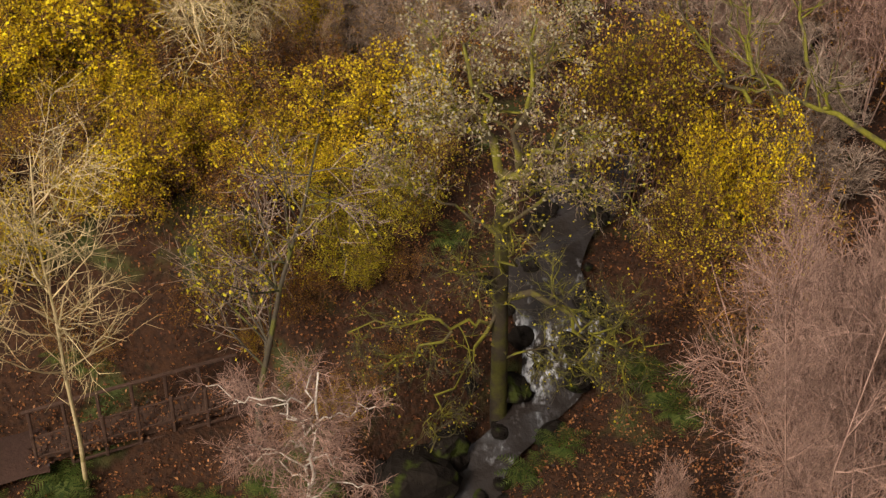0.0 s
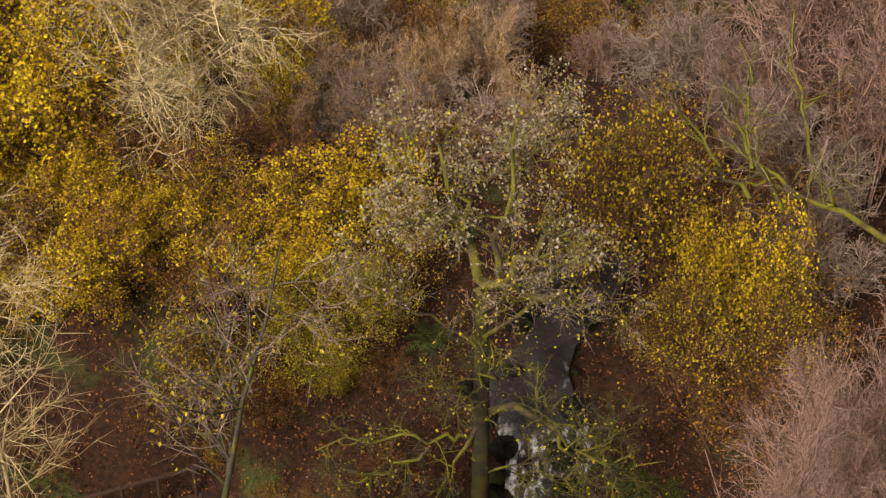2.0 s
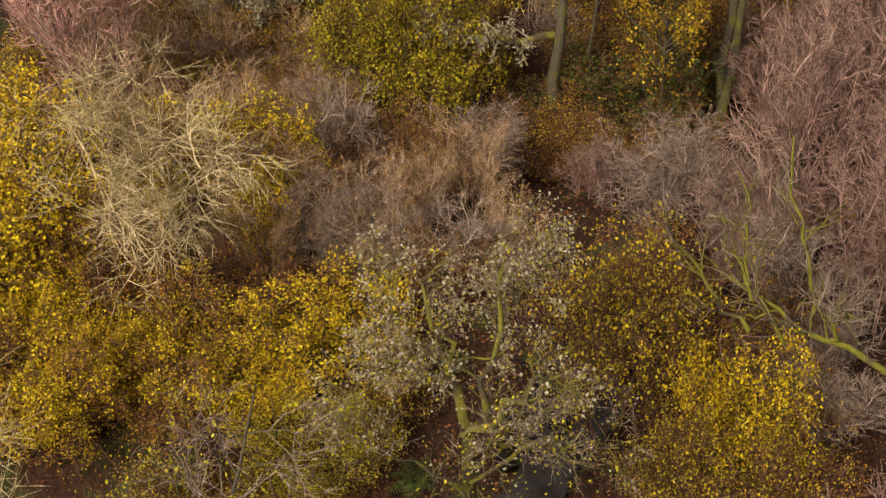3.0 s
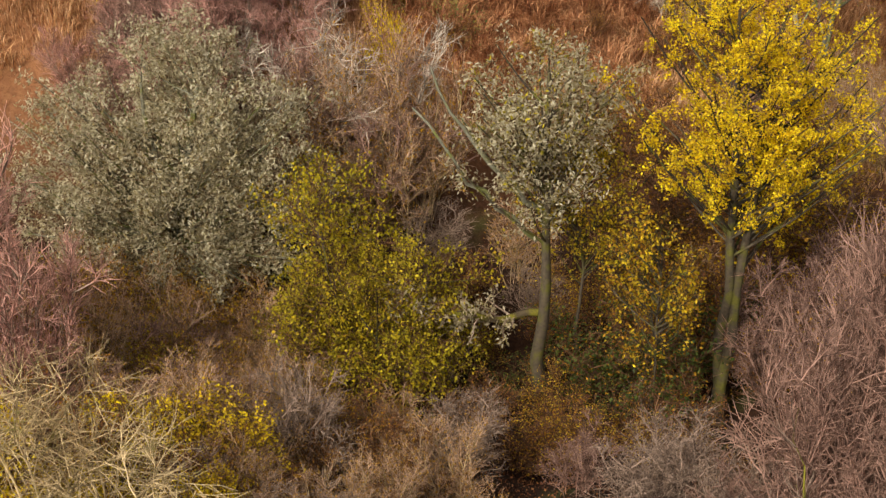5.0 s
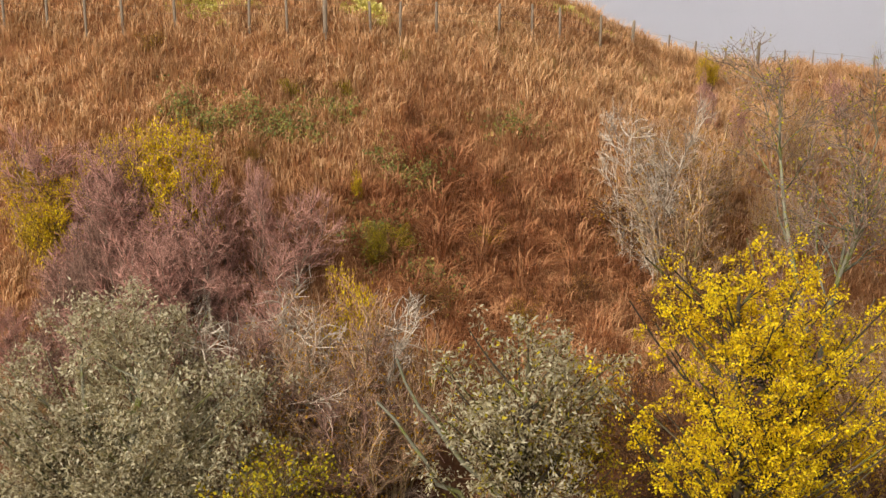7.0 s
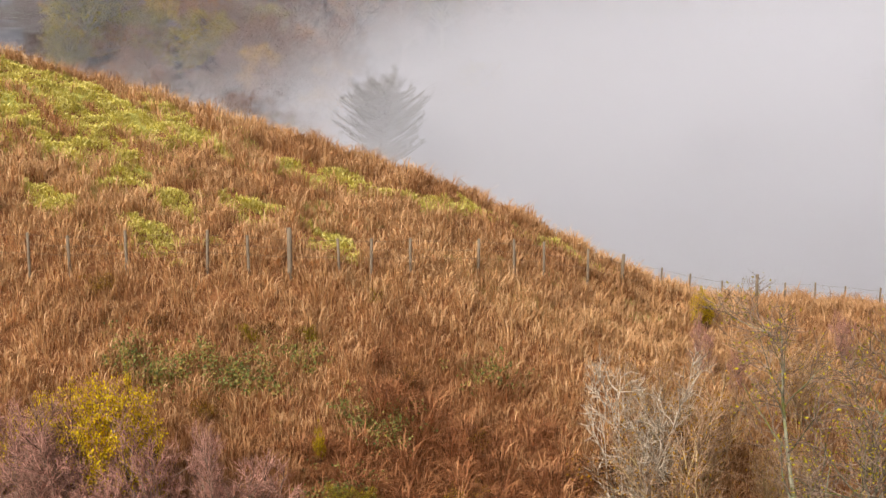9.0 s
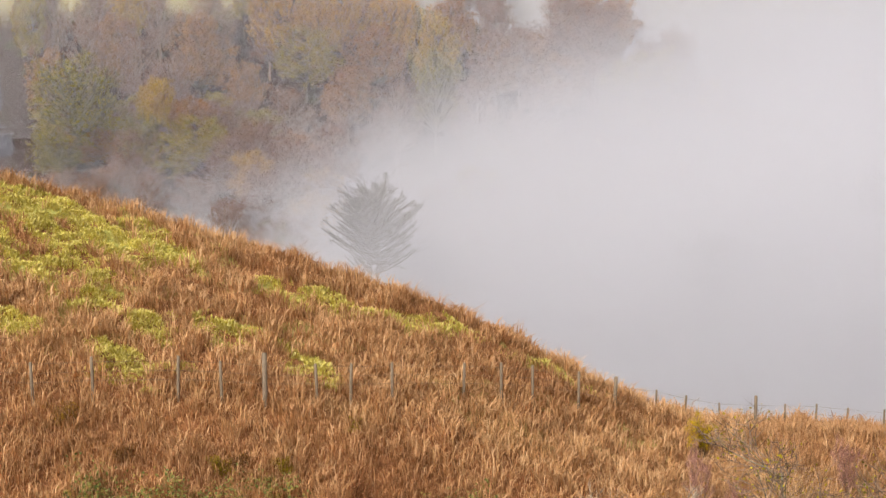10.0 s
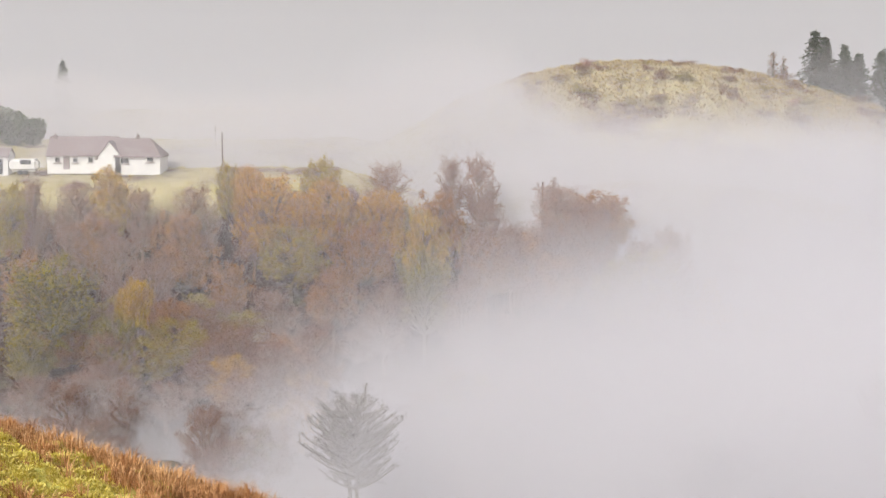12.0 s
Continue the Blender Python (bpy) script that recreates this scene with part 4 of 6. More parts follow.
def low_limb():
    """The low mossy limb of the upright tree, with a flush of pale leaves."""
    rng = np.random.default_rng(30)
    ob = thing("broken_limb", "fallen mossy limb with a flush of pale leaves", "branch", (0, 0, 0))
    q = swept([(4.3, 51.3, 3.2), (3.2, 51.0, 3.0), (2.2, 50.9, 3.3), (1.1, 50.8, 3.6), (0.5, 50.8, 4.1)], 12) + rng.normal(0, 0.05, (12, 3))
    r = np.linspace(0.12, 0.04, 12)
    child("limb", mesh_of("limb", *tubes(q[None], r[None], 7), MOSSY, True), ob)
    P, R = sprout(rng, q[None], r[None], 46, (0.05, 1.0), 60, 0.9, 4, 0.25, 0.15, 0.4, 0.012)
    child("twig", mesh_of("twig", *tubes(P, R, 3), GREYTWIG), ob)["kind"] = "stuff"
    child("crown", mesh_of("crown", *leaves(rng, along(rng, P, 22, 0.08), 0.075, 0.1, 2.2), PALE), ob)
    for a, b, c in (((4.2, 51.5, 6.3), (2.6, 51.1, 8.1), (1.2, 50.9, 10.7)), ((4.2, 51.6, 5.3), (2.5, 51.1, 7.1), (0.8, 51.0, 9.7))):
        q = swept([a, b, c], 10) + rng.normal(0, 0.06, (10, 3))
        child("limb", mesh_of("limb", *tubes(q[None], np.linspace(0.09, 0.03, 10)[None], 6), LICHEN, True), ob)


low_limb()


def leaning_tree():
    """A mossy tree leaning in from the steep bank."""
    rng = np.random.default_rng(29)
    ob = thing("leaning_tree", "mossy leaning tree with crooked bare limbs", "tree", (0, 0, 0))
    rows, radii = [], []

    def limb(name, r, *points):
        q = swept(points, 10) + np.concatenate([np.zeros((1, 3)), rng.normal(0, 0.06, (9, 3))])
        rr = np.linspace(r, r * 0.35, 10)
        child(name, mesh_of(name, *tubes(q[None], rr[None], 7), MOSSY, True), ob)
        rows.append(q)
        radii.append(rr)

    limb("trunk", 0.085, (10.3, 31.6, 5.7), (9.2, 31.9, 6.4), (8.3, 32.3, 6.6), (7.7, 32.8, 6.8), (7.1, 33.2, 6.7))
    limb("limb", 0.055, (8.2, 32.4, 6.7), (8.3, 32.9, 7.5), (8.0, 33.3, 8.5), (7.8, 33.8, 9.2), (7.8, 34.2, 10.0))
    limb("limb", 0.060, (7.9, 32.9, 5.8), (7.2, 33.1, 6.9), (6.7, 33.4, 7.8), (6.3, 33.6, 8.6))
    limb("limb", 0.060, (7.1, 32.9, 6.2), (6.4, 33.1, 6.9), (5.6, 33.4, 7.9), (5.3, 33.6, 8.6))
    limb("limb", 0.050, (7.1, 33.0, 6.9), (6.9, 33.5, 7.7), (7.1, 33.9, 8.2), (6.8, 34.4, 9.1))
    limb("limb", 0.045, (8.6, 32.1, 6.6), (8.6, 32.0, 7.3), (8.8, 31.8, 7.5))
    limb("limb", 0.050, (7.7, 33.0, 6.7), (7.4, 33.3, 6.3), (6.9, 33.6, 5.9))
    P1, R1 = np.array(rows), np.array(radii)
    P2, R2 = sprout(rng, P1, R1, 9, (0.2, 1.0), 50, 1.4, 5, 0.25, 0.12, 0.5, 0.01)
    P3, R3 = sprout(rng, P2, R2, 4, (0.2, 1.0), 42, 0.8, 4, 0.22, 0.06, 0.6, 0.011)
    child("bough", mesh_of("bough", *tubes(P2, R2, 5), MOSSY, True), ob)["kind"] = "stuff"
    child("twig", mesh_of("twig", *tubes(P3, R3, 3), GREYTWIG), ob)["kind"] = "stuff"


leaning_tree()


def crooked_birch(x, y):
    """The small birch on the near bank, its white limbs bent every way."""
    rng = np.random.default_rng(38)
    g = ground_at(x, y)
    ob = thing("birch_sapling", "small crooked bare birch with white limbs and drooping pink twigs", "birch", (x, y, g))
    rows, radii = [], []

    def limb(name, r, *points):
        q = swept(points, 10) + np.concatenate([np.zeros((1, 3)), rng.normal(0, 0.07, (9, 3))]) - np.array([-2.6, 21.2, g])
        rr = np.linspace(r, r * 0.35, 10)
        child(name, mesh_of(name, *tubes(q[None], rr[None], 6), WHITEBARK, True), ob)
        rows.append(q)
        radii.append(rr)

    limb("trunk", 0.05, (-2.6, 21.2, g - 0.3), (-2.5, 21.2, 5.0), (-2.35, 21.0, 6.6), (-2.1, 21.0, 7.6), (-2.2, 21.1, 8.6))
    for k in range(13):
        a, z = k * 2.4, 5.6 + 0.2 * k
        c, s = np.cos(a), np.sin(a)
        d = rng.uniform(0.9, 1.45)
        limb("limb", 0.019, (-2.4, 21.1, z), (-2.4 + 0.4 * c * d, 21.1 + 0.35 * s, z + 0.45), (-2.5 + 0.75 * c * d, 21.1 + 0.7 * s, z + 0.35), (-2.6 + 1.05 * c * d, 21.1 + 0.9 * s, z + rng.uniform(0.2, 1.0)))
    P1, R1 = np.array(rows), np.array(radii)
    P2, R2 = sprout(rng, P1, R1, 21, (0.2, 1.0), 55, 0.65, 5, 0.4, 0.02, 0.5, 0.009)
    P3, R3 = sprout(rng, P2, R2, 9, (0.2, 1.0), 45, 0.42, 4, 0.3, -0.06, 0.6, 0.006)
    child("bough", mesh_of("bough", *tubes(P2, R2, 4), PINK, True), ob)["kind"] = "stuff"
    child("twig", mesh_of("twig", *tubes(P3, R3, 3), PINK), ob)["kind"] = "stuff"


crooked_birch(-2.6, 21.2)


# ---- dead bracken on the hill ----
def tufts(name, label, category, material, x, y, blades, low, high, width, flare, seed, tall=1.0):
    """Tufts of upright blades that bend over at the tip."""
    rng = np.random.default_rng(seed)
    z = lie(x, y) + rough(x, y)
    n = len(x)
    a = rng.uniform(0, 2 * np.pi, (n, blades))
    d = np.stack([np.cos(a), np.sin(a), 0 * a], -1) * rng.uniform(0.3, 1.0, (n, blades, 1))
    s = np.stack([-np.sin(a), np.cos(a), 0 * a], -1)
    h = rng.uniform(low, high, (n, blades, 1)) * rng.uniform(0.6, 1.2, (n, 1, 1)) * np.broadcast_to(tall, n)[:, None, None]
    o = np.stack([x, y, z - 0.05], -1)[:, None] + d * 0.12
    up = np.array([0, 0, 1.0])
    w = width * rng.uniform(0.6, 1.3, (n, blades, 1))
    V = np.stack([o - s * w * 0.5, o + s * w * 0.5, o + d * h * flare * 0.4 + up * h * 0.75 + s * w, o + d * h * flare * 0.4 + up * h * 0.75 - s * w,
                  o + d * h * flare + up * h * 0.92 + s * w * 0.3, o + d * h * flare + up * h * 0.92 - s * w * 0.3], 2).reshape(-1, 3)
    i = np.arange(n * blades)[:, None] * 6
    F = np.concatenate([i + np.array([0, 1, 2, 3]), i + np.array([3, 2, 4, 5])])
    ob = new(name, mesh_of(name, V, F, material))
    return tagged(ob, label, category, kind="stuff")


TURF = [(-13.2, 91.0, 4.6, 2.3), (-9.4, 88.6, 3.8, 2.9), (-10.2, 85.0, 2.4, 1.7), (-6.6, 88.4, 1.9, 1.2), (-14.0, 86.5, 2.4, 2.6), (-1.5, 87.3, 1.8, 1.1), (0.4, 87.0, 1.6, 0.8), (2.6, 87.1, 1.9, 0.8),
        (4.4, 87.6, 1.6, 0.8), (-6.6, 78.5, 1.6, 1.2), (-6.0, 81.8, 1.1, 1.3), (-3.6, 82.5, 1.3, 1.3), (-0.6, 80.9, 1.2, 1.1), (8.5, 87.1, 1.7, 0.7), (-10.6, 79.4, 1.1, 1.0), (-8.2, 82.6, 1.0, 1.0)]


def patchy(x, y):
    """Where short turf breaks the bracken, from 0 to 1."""
    wob = 0.28 * np.sin(2.3 * x + 1.7 * y) + 0.22 * np.sin(3.9 * y - 2.1 * x + 1.0) + 0.15 * np.sin(7.1 * x + 5.3 * y)
    best = np.zeros(np.broadcast(x, y).shape)
    for a, b, ra, rb in TURF:
        best = np.maximum(best, smooth(1.25, 0.7, np.hypot((x - a) / ra, (y - b) / rb) + wob))
    return best


def hummocks(x, y):
    return 1 + 0.40 * np.sin(2.6 * x + 0.9 * y + 1.7 * np.sin(0.9 * y)) * np.sin(2.1 * y - 1.1 * x + 1.3 * np.sin(0.8 * x)) + 0.16 * np.sin(5.3 * x - 1.7 * y) * np.sin(4.7 * y + 2.2 * x)


def gully(x, y):
    """The damp hollow below the hill, where the bracken has fallen and reddened."""
    return smooth(1.25, 0.75, np.hypot((x - 4.6 + 0.25 * (y - 68)) / 4.6, (y - 68) / 5.6) + 0.2 * np.sin(1.3 * x + 0.8 * y) + 0.12 * np.sin(3.1 * y - 1.1 * x))


def hill_cover():
    rng = np.random.default_rng(31)
    x, y = rng.uniform(-26, 28, 84000), rng.uniform(60, 98, 84000)
    keep = (np.abs(x - 2.5) < 2 + 0.27 * (y - 12)) & (patchy(x, y) < rng.uniform(0.1, 0.9, len(x)))
    keep &= (y > 60 + 4 * np.abs(np.sin(0.4 * x)))
    red = gully(x, y) > rng.uniform(0.2, 0.8, len(x))
    one = keep & ~red
    tufts("bracken", "dead russet bracken covering the hillside", "bracken", BRACKEN, x[one], y[one], 7, 0.22, 0.66, 0.0135, 0.85, 32, hummocks(x[one], y[one]))
    one = keep & red
    tufts("bracken", "fallen dark red bracken in the damp hollow", "bracken", REDBRACKEN, x[one], y[one], 8, 0.22, 0.7, 0.015, 1.3, 35, hummocks(x[one], y[one]) ** 1.8)
    x, y = rng.uniform(-17, 11, 66000), rng.uniform(77, 95, 66000)
    keep = patchy(x, y) > rng.uniform(0.2, 0.7, len(x))
    tufts("grass", "pale yellow-green tussocky hill grass", "grass", GRASSY, x[keep], y[keep], 6, 0.06, 0.20, 0.022, 0.8, 33, hummocks(x[keep], y[keep]))
    # brambles trailing through the bracken
    for a, b, ra, rb, n in ((-6.0, 72.2, 1.2, 0.8, 90), (-3.6, 72.6, 1.6, 0.8, 110), (1.2, 71.9, 1.2, 0.8, 80), (0.4, 68.6, 0.9, 0.9, 110), (2.2, 67.4, 0.8, 1.2, 50), (5.0, 74.9, 1.0, 0.6, 40), (-1.4, 74.0, 1.2, 0.5, 40)):
        x, y = rng.normal(a, ra * 0.6, n), rng.normal(b, rb * 0.6, n)
        z = lie(x, y) + rough(x, y) + rng.uniform(0.1, 0.55, n)
        C = np.repeat(np.stack([x, y, z], -1), 16, 0) + rng.normal(0, 0.14, (n * 16, 3))
        tagged(new("bramble", mesh_of("bramble", *leaves(rng, C, 0.085, 0.0, 1.2), BRAMBLE)), "green and yellowing brambles among dead bracken", "bramble", kind="stuff")


hill_cover()


# ---- the brook, its rocks and the path ----
def water_material():
    m, nt, b = mat("brook_water", 0.12)
    n = noise_of(nt, 4, 5)
    foam = ranged(nt, noise_of(nt, 1.3, 4), 0.56, 0.64)
    xyz = nt.nodes.new("ShaderNodeSeparateXYZ")
    nt.links.new(nt.nodes.new("ShaderNodeNewGeometry").outputs["Normal"], xyz.inputs[0])
    steep = ranged(nt, xyz.outputs["Z"], 0.78, 0.5)
    flow = nt.nodes.new("ShaderNodeVectorMath")
    flow.operation = "MULTIPLY"
    flow.inputs[1].default_value = (5.0, 3.2, 2.6)
    nt.links.new(place(nt), flow.inputs[0])
    white = maths(nt, "MULTIPLY", ranged(nt, noise_of(nt, 1.4, 6, flow.outputs[0]), 0.47, 0.66), maths(nt, "MAXIMUM", steep, maths(nt, "MULTIPLY", foam, 0.3)))
    nt.links.new(mixed(nt, white, (0.030, 0.022, 0.018), (0.50, 0.47, 0.46)), b.inputs["Base Color"])
    nt.links.new(maths(nt, "ADD", maths(nt, "MULTIPLY", white, 0.5), 0.22), b.inputs["Roughness"])
    b.inputs["Specular IOR Level"].default_value = 0.26
    bumped(nt, b, n, 0.8, 0.06)
    return m


def brook():
    ys = np.arange(19, 36.5, 0.12)
    us = np.linspace(-1, 1, 15)
    U, Y = np.meshgrid(us, ys)
    half = 0.86 + 0.22 * np.sin(Y * 1.7)
    X = np.interp(Y, BROOK_Y, BROOK_X) + U * half
    Z = (np.interp(Y, BROOK_Y, BROOK_Z) + np.interp(Y - 0.25, BROOK_Y, BROOK_Z) + np.interp(Y + 0.25, BROOK_Y, BROOK_Z)) / 3
    Z = Z + 0.04 * np.sin(5 * X + 2 * Y) + 0.05 * np.sin(7 * Y - 3 * X)
    V = np.stack([X, Y, Z], -1).reshape(-1, 3)
    i = (np.arange(len(ys) - 1)[:, None] * 15 + np.arange(14)[None]).ravel()
    ob = new("water", mesh_of("water", V, np.stack([i, i + 1, i + 16, i + 15], -1), water_material(), True))
    tagged(ob, "dark brook with white foam over low cascades", "water", kind="structure")


brook()


def stone_material():
    m, nt, b = mat("wet_rock", 0.92)
    b.inputs["Specular IOR Level"].default_value = 0.06
    n = noise_of(nt, 5, 6)
    col = ramp(nt, n, [(0.004, 0.003, 0.0025), (0.014, 0.010, 0.0075), (0.03, 0.023, 0.016)])
    col = mixed(nt, ranged(nt, noise_of(nt, 1.6, 3), 0.55, 0.66), col, (0.035, 0.04, 0.008))
    nt.links.new(col, b.inputs["Base Color"])
    bumped(nt, b, n, 0.8, 0.08)
    return m


ROCK = stone_material()


def rock(x, y, z, r, seed, flat=0.7):
    rng = np.random.default_rng(seed)
    bm = bmesh.new()
    bmesh.ops.create_icosphere(bm, subdivisions=3, radius=r)
    k = rng.uniform(-9, 9, 3)
    for v in bm.verts:
        d = noise.noise(v.co * (1.1 / r) + Vector(k)) * 0.45 + noise.noise(v.co * (3.0 / r) + Vector(k)) * 0.15
        v.co *= 1 + d
        v.co.z *= flat
    me = bpy.data.meshes.new("rock")
    bm.to_mesh(me)
    bm.free()
    me.materials.append(ROCK)
    ob = new("rock", me)
    ob.location = (x, y, z)
    tagged(ob, "dark wet rock along the brook and its undercut bank", "rock", group="rocks along the brook")


rng = np.random.default_rng(41)
rock(0.5, 29.5, 0.7, 0.5, 2)
# the next three are added: near-black rocks for the bank's dark, shaded undercut
rock(-0.7, 27.5, -0.7, 0.95, 21, 0.9)
rock(-1.7, 27.3, -0.6, 0.8, 22, 0.8)
rock(0.1, 28.2, -0.4, 0.6, 23, 0.9)
rock(1.6, 29.3, 0.5, 0.4, 4)
rock(2.6, 28.4, -0.2, 0.4, 7, 0.9)
rock(3.1, 29.9, 1.4, 0.42, 10)
rock(1.8, 30.1, 1.5, 0.36, 12)
rock(3.4, 30.6, 2.0, 0.4, 13)
rock(3.2, 29.3, 0.8, 0.36, 14)
for n_ in range(46):
    y = rng.uniform(26, 38)
    x = np.interp(y, BROOK_Y, BROOK_X) + rng.choice([-1, 1]) * rng.uniform(0.15, 1.4)
    rock(x, y, float(np.interp(y, BROOK_Y, BROOK_Z)) - 0.02, rng.uniform(0.10, 0.30), 60 + n_)


def strip(name, label, category, points, width, material, lift=0.05, kind="structure", edge=0.0):
    """A worn strip of path or road laid along the ground."""
    p = swept(points, 40)
    d = unit(np.gradient(p[:, :2], axis=0))
    s = np.stack([-d[:, 1], d[:, 0]], -1)
    us = np.linspace(-1, 1, 7)
    X = p[:, None, 0] + s[:, None, 0] * us * width / 2 * (1 + 0.15 * np.sin(np.arange(40) * 0.9))[:, None]
    Y = p[:, None, 1] + s[:, None, 1] * us * width / 2
    Z = lie(X, Y) + rough(X, Y) * (np.abs(X) < 30) + lift if kind == "ground" else p[:, None, 2] - 0.10 * np.abs(us) ** 4 + 0 * X
    V = np.stack([X, Y, Z], -1).reshape(-1, 3)
    i = (np.arange(39)[:, None] * 7 + np.arange(6)[None]).ravel()
    ob = new(name, mesh_of(name, V, np.stack([i, i + 1, i + 8, i + 7], -1), material, True))
    return tagged(ob, label, category, kind="structure")


def earth_material():
    m, nt, b = mat("trodden_earth", 0.9)
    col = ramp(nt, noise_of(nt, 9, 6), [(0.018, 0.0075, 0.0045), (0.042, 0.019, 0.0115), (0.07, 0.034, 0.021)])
    nt.links.new(col, b.inputs["Base Color"])
    bumped(nt, b, noise_of(nt, 14, 5), 0.6, 0.03)
    return m


EARTH = earth_material()
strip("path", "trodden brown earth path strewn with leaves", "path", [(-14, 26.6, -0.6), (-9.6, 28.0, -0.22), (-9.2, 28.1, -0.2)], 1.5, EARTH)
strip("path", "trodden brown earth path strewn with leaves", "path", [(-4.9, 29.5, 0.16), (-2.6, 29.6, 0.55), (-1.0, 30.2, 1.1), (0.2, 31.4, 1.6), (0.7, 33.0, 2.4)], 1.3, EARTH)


def timber_material():
    m, nt, b = mat("weathered_timber", 0.8)
    n = noise_of(nt, 12, 6)
    nt.links.new(ramp(nt, n, [(0.02, 0.010, 0.006), (0.062, 0.031, 0.019), (0.10, 0.055, 0.035)]), b.inputs["Base Color"])
    bumped(nt, b, n, 0.4, 0.01)
    return m


TIMBER = timber_material()


def beam(name, a, b, w, h, parent, material=None, label=""):
    """A squared timber from a to b with softened edges."""
    a, b = Vector(a), Vector(b)
    bm = bmesh.new()
    bmesh.ops.create_cube(bm, size=1)
    bmesh.ops.scale(bm, vec=(w, (b - a).length, h), verts=bm.verts)
    bmesh.ops.bevel(bm, geom=bm.edges[:], offset=min(w, h) * 0.14, segments=1, affect="EDGES")
    m = Matrix.Translation((a + b) / 2) @ (b - a).to_track_quat("Y", "Z").to_matrix().to_4x4()
    bmesh.ops.transform(bm, matrix=m, verts=bm.verts)
    return part(name, bm, material or TIMBER, parent, label)


def footbridge():
    ob = thing("footbridge", "weathered timber footbridge with post-and-rail sides", "footbridge", (-7.2, 28.8, -0.1))
    A, B = Vector((-9.5, 28.05, -0.22)), Vector((-4.9, 29.55, 0.16))
    o = ob.location
    d = (B - A).normalized()
    s = Vector((d.y, -d.x, 0)).normalized()
    for k in (-0.3, 0.3):
        beam("beam", A + s * k - o - Vector((0, 0, 0.14)), B + s * k - o - Vector((0, 0, 0.14)), 0.12, 0.2, ob)
    n = 32
    for k in range(n):
        c = A + (B - A) * (k + 0.5) / n
        beam("plank", c - s * 0.38 - o, c + s * 0.38 - o, (B - A).length / n - 0.008, 0.045, ob)
    for side, near in ((0.42, True), (-0.42, False)):
        tops = []
        for k in range(7):
            c = A + (B - A) * (k / 6) + s * side
            beam("post", c - Vector((0, 0, 0.45)) - o, c + Vector((0, 0, 0.82)) - o, 0.08, 0.08, ob)
            tops.append(c + Vector((0, 0, 0.78)) - o)
        if near:
            beam("kerb_board", tops[0] - Vector((0, 0, 0.72)), tops[-1] - Vector((0, 0, 0.72)), 0.05, 0.12, ob)
            beam("brace", tops[1] - Vector((0, 0, 1.15)), tops[-1] - Vector((0, 0, 1.1)), 0.05, 0.07, ob)
            beam("rail", tops[0] - Vector((0, 0, 0.05)), tops[-1] - Vector((0, 0, 0.05)), 0.03, 0.035, ob)
        else:
            beam("handrail", tops[0] - d * 0.15, tops[-1] + d * 0.15, 0.09, 0.06, ob)


footbridge()


# ---- ferns and fallen leaves ----
def fern_mesh(seed):
    rng = np.random.default_rng(seed)
    V, F, n = [], [], 0
    for f in range(13):
        a = f * 2 * np.pi / 13 + rng.normal(0, 0.15)
        L = rng.uniform(0.6, 0.95)
        t = np.linspace(0, 1, 16)
        r, z = L * (0.15 * t + 0.75 * t ** 1.3), L * (0.95 * t - 0.75 * t ** 2.2)
        c = np.stack([np.cos(a) * r, np.sin(a) * r, z], -1)
        side = np.array([-np.sin(a), np.cos(a), 0])
        ahead = np.array([np.cos(a), np.sin(a), -0.2])
        w = 0.17 * L * np.sin(np.pi * (0.12 + 0.86 * t)) ** 0.8
        for k in range(1, 15):
            for sg in (-1, 1):
                p = c[k]
                q = p + sg * side * w[k] + ahead * w[k] * 0.45 - np.array([0, 0, 0.12 * w[k]])
                e = unit(ahead) * 0.020 * L
                V += [p - e, p + e, q + e * 0.5, q - e * 0.3]
                F.append([n, n + 1, n + 2, n + 3])
                n += 4
    return mesh_of("frond", np.array(V), np.array(F), FERNY)


FERNS = [fern_mesh(3), fern_mesh(8)]


def fern(x, y, s, turn):
    ob = thing("fern", "green fern tussock among fallen leaves", "fern", (x, y, ground_at(x, y) + 0.02), group="ferns on the wood floor")
    ob.scale = (s, s, s)
    ob.rotation_euler = (0, 0, turn)
    child("frond", FERNS[int(turn * 10) % 2], ob)


for x, y, s_ in ((2.1, 26.4, 1.2), (2.6, 26.9, 1.0), (1.9, 27.0, 0.9), (4.9, 28.2, 1.3), (5.3, 27.6, 1.1), (4.4, 28.9, 1.0), (-6.3, 25.6, 1.3), (-5.9, 25.0, 1.2),
                 (-7.0, 25.2, 1.1), (-7.7, 24.9, 1.2), (-8.6, 25.3, 1.0), (-5.0, 25.4, 0.9), (0.1, 24.9, 0.9), (-9.2, 30.4, 0.9), (-8.5, 30.2, 0.8)):
    fern(x, y, s_, (x * 7.3 + y * 3.1) % 6.28)
rng = np.random.default_rng(44)
for n_ in range(40):
    fern(rng.uniform(-10.5, -2.5), rng.uniform(23.0, 27.6), rng.uniform(0.7, 1.3), rng.uniform(0, 6.2))
for n_ in range(26):
    x, y = rng.uniform(-3, 9), rng.uniform(30, 48)
    if abs(x - np.interp(y, BROOK_Y, BROOK_X)) > 1.6:
        fern(x, y, rng.uniform(0.6, 1.1), rng.uniform(0, 6.2))


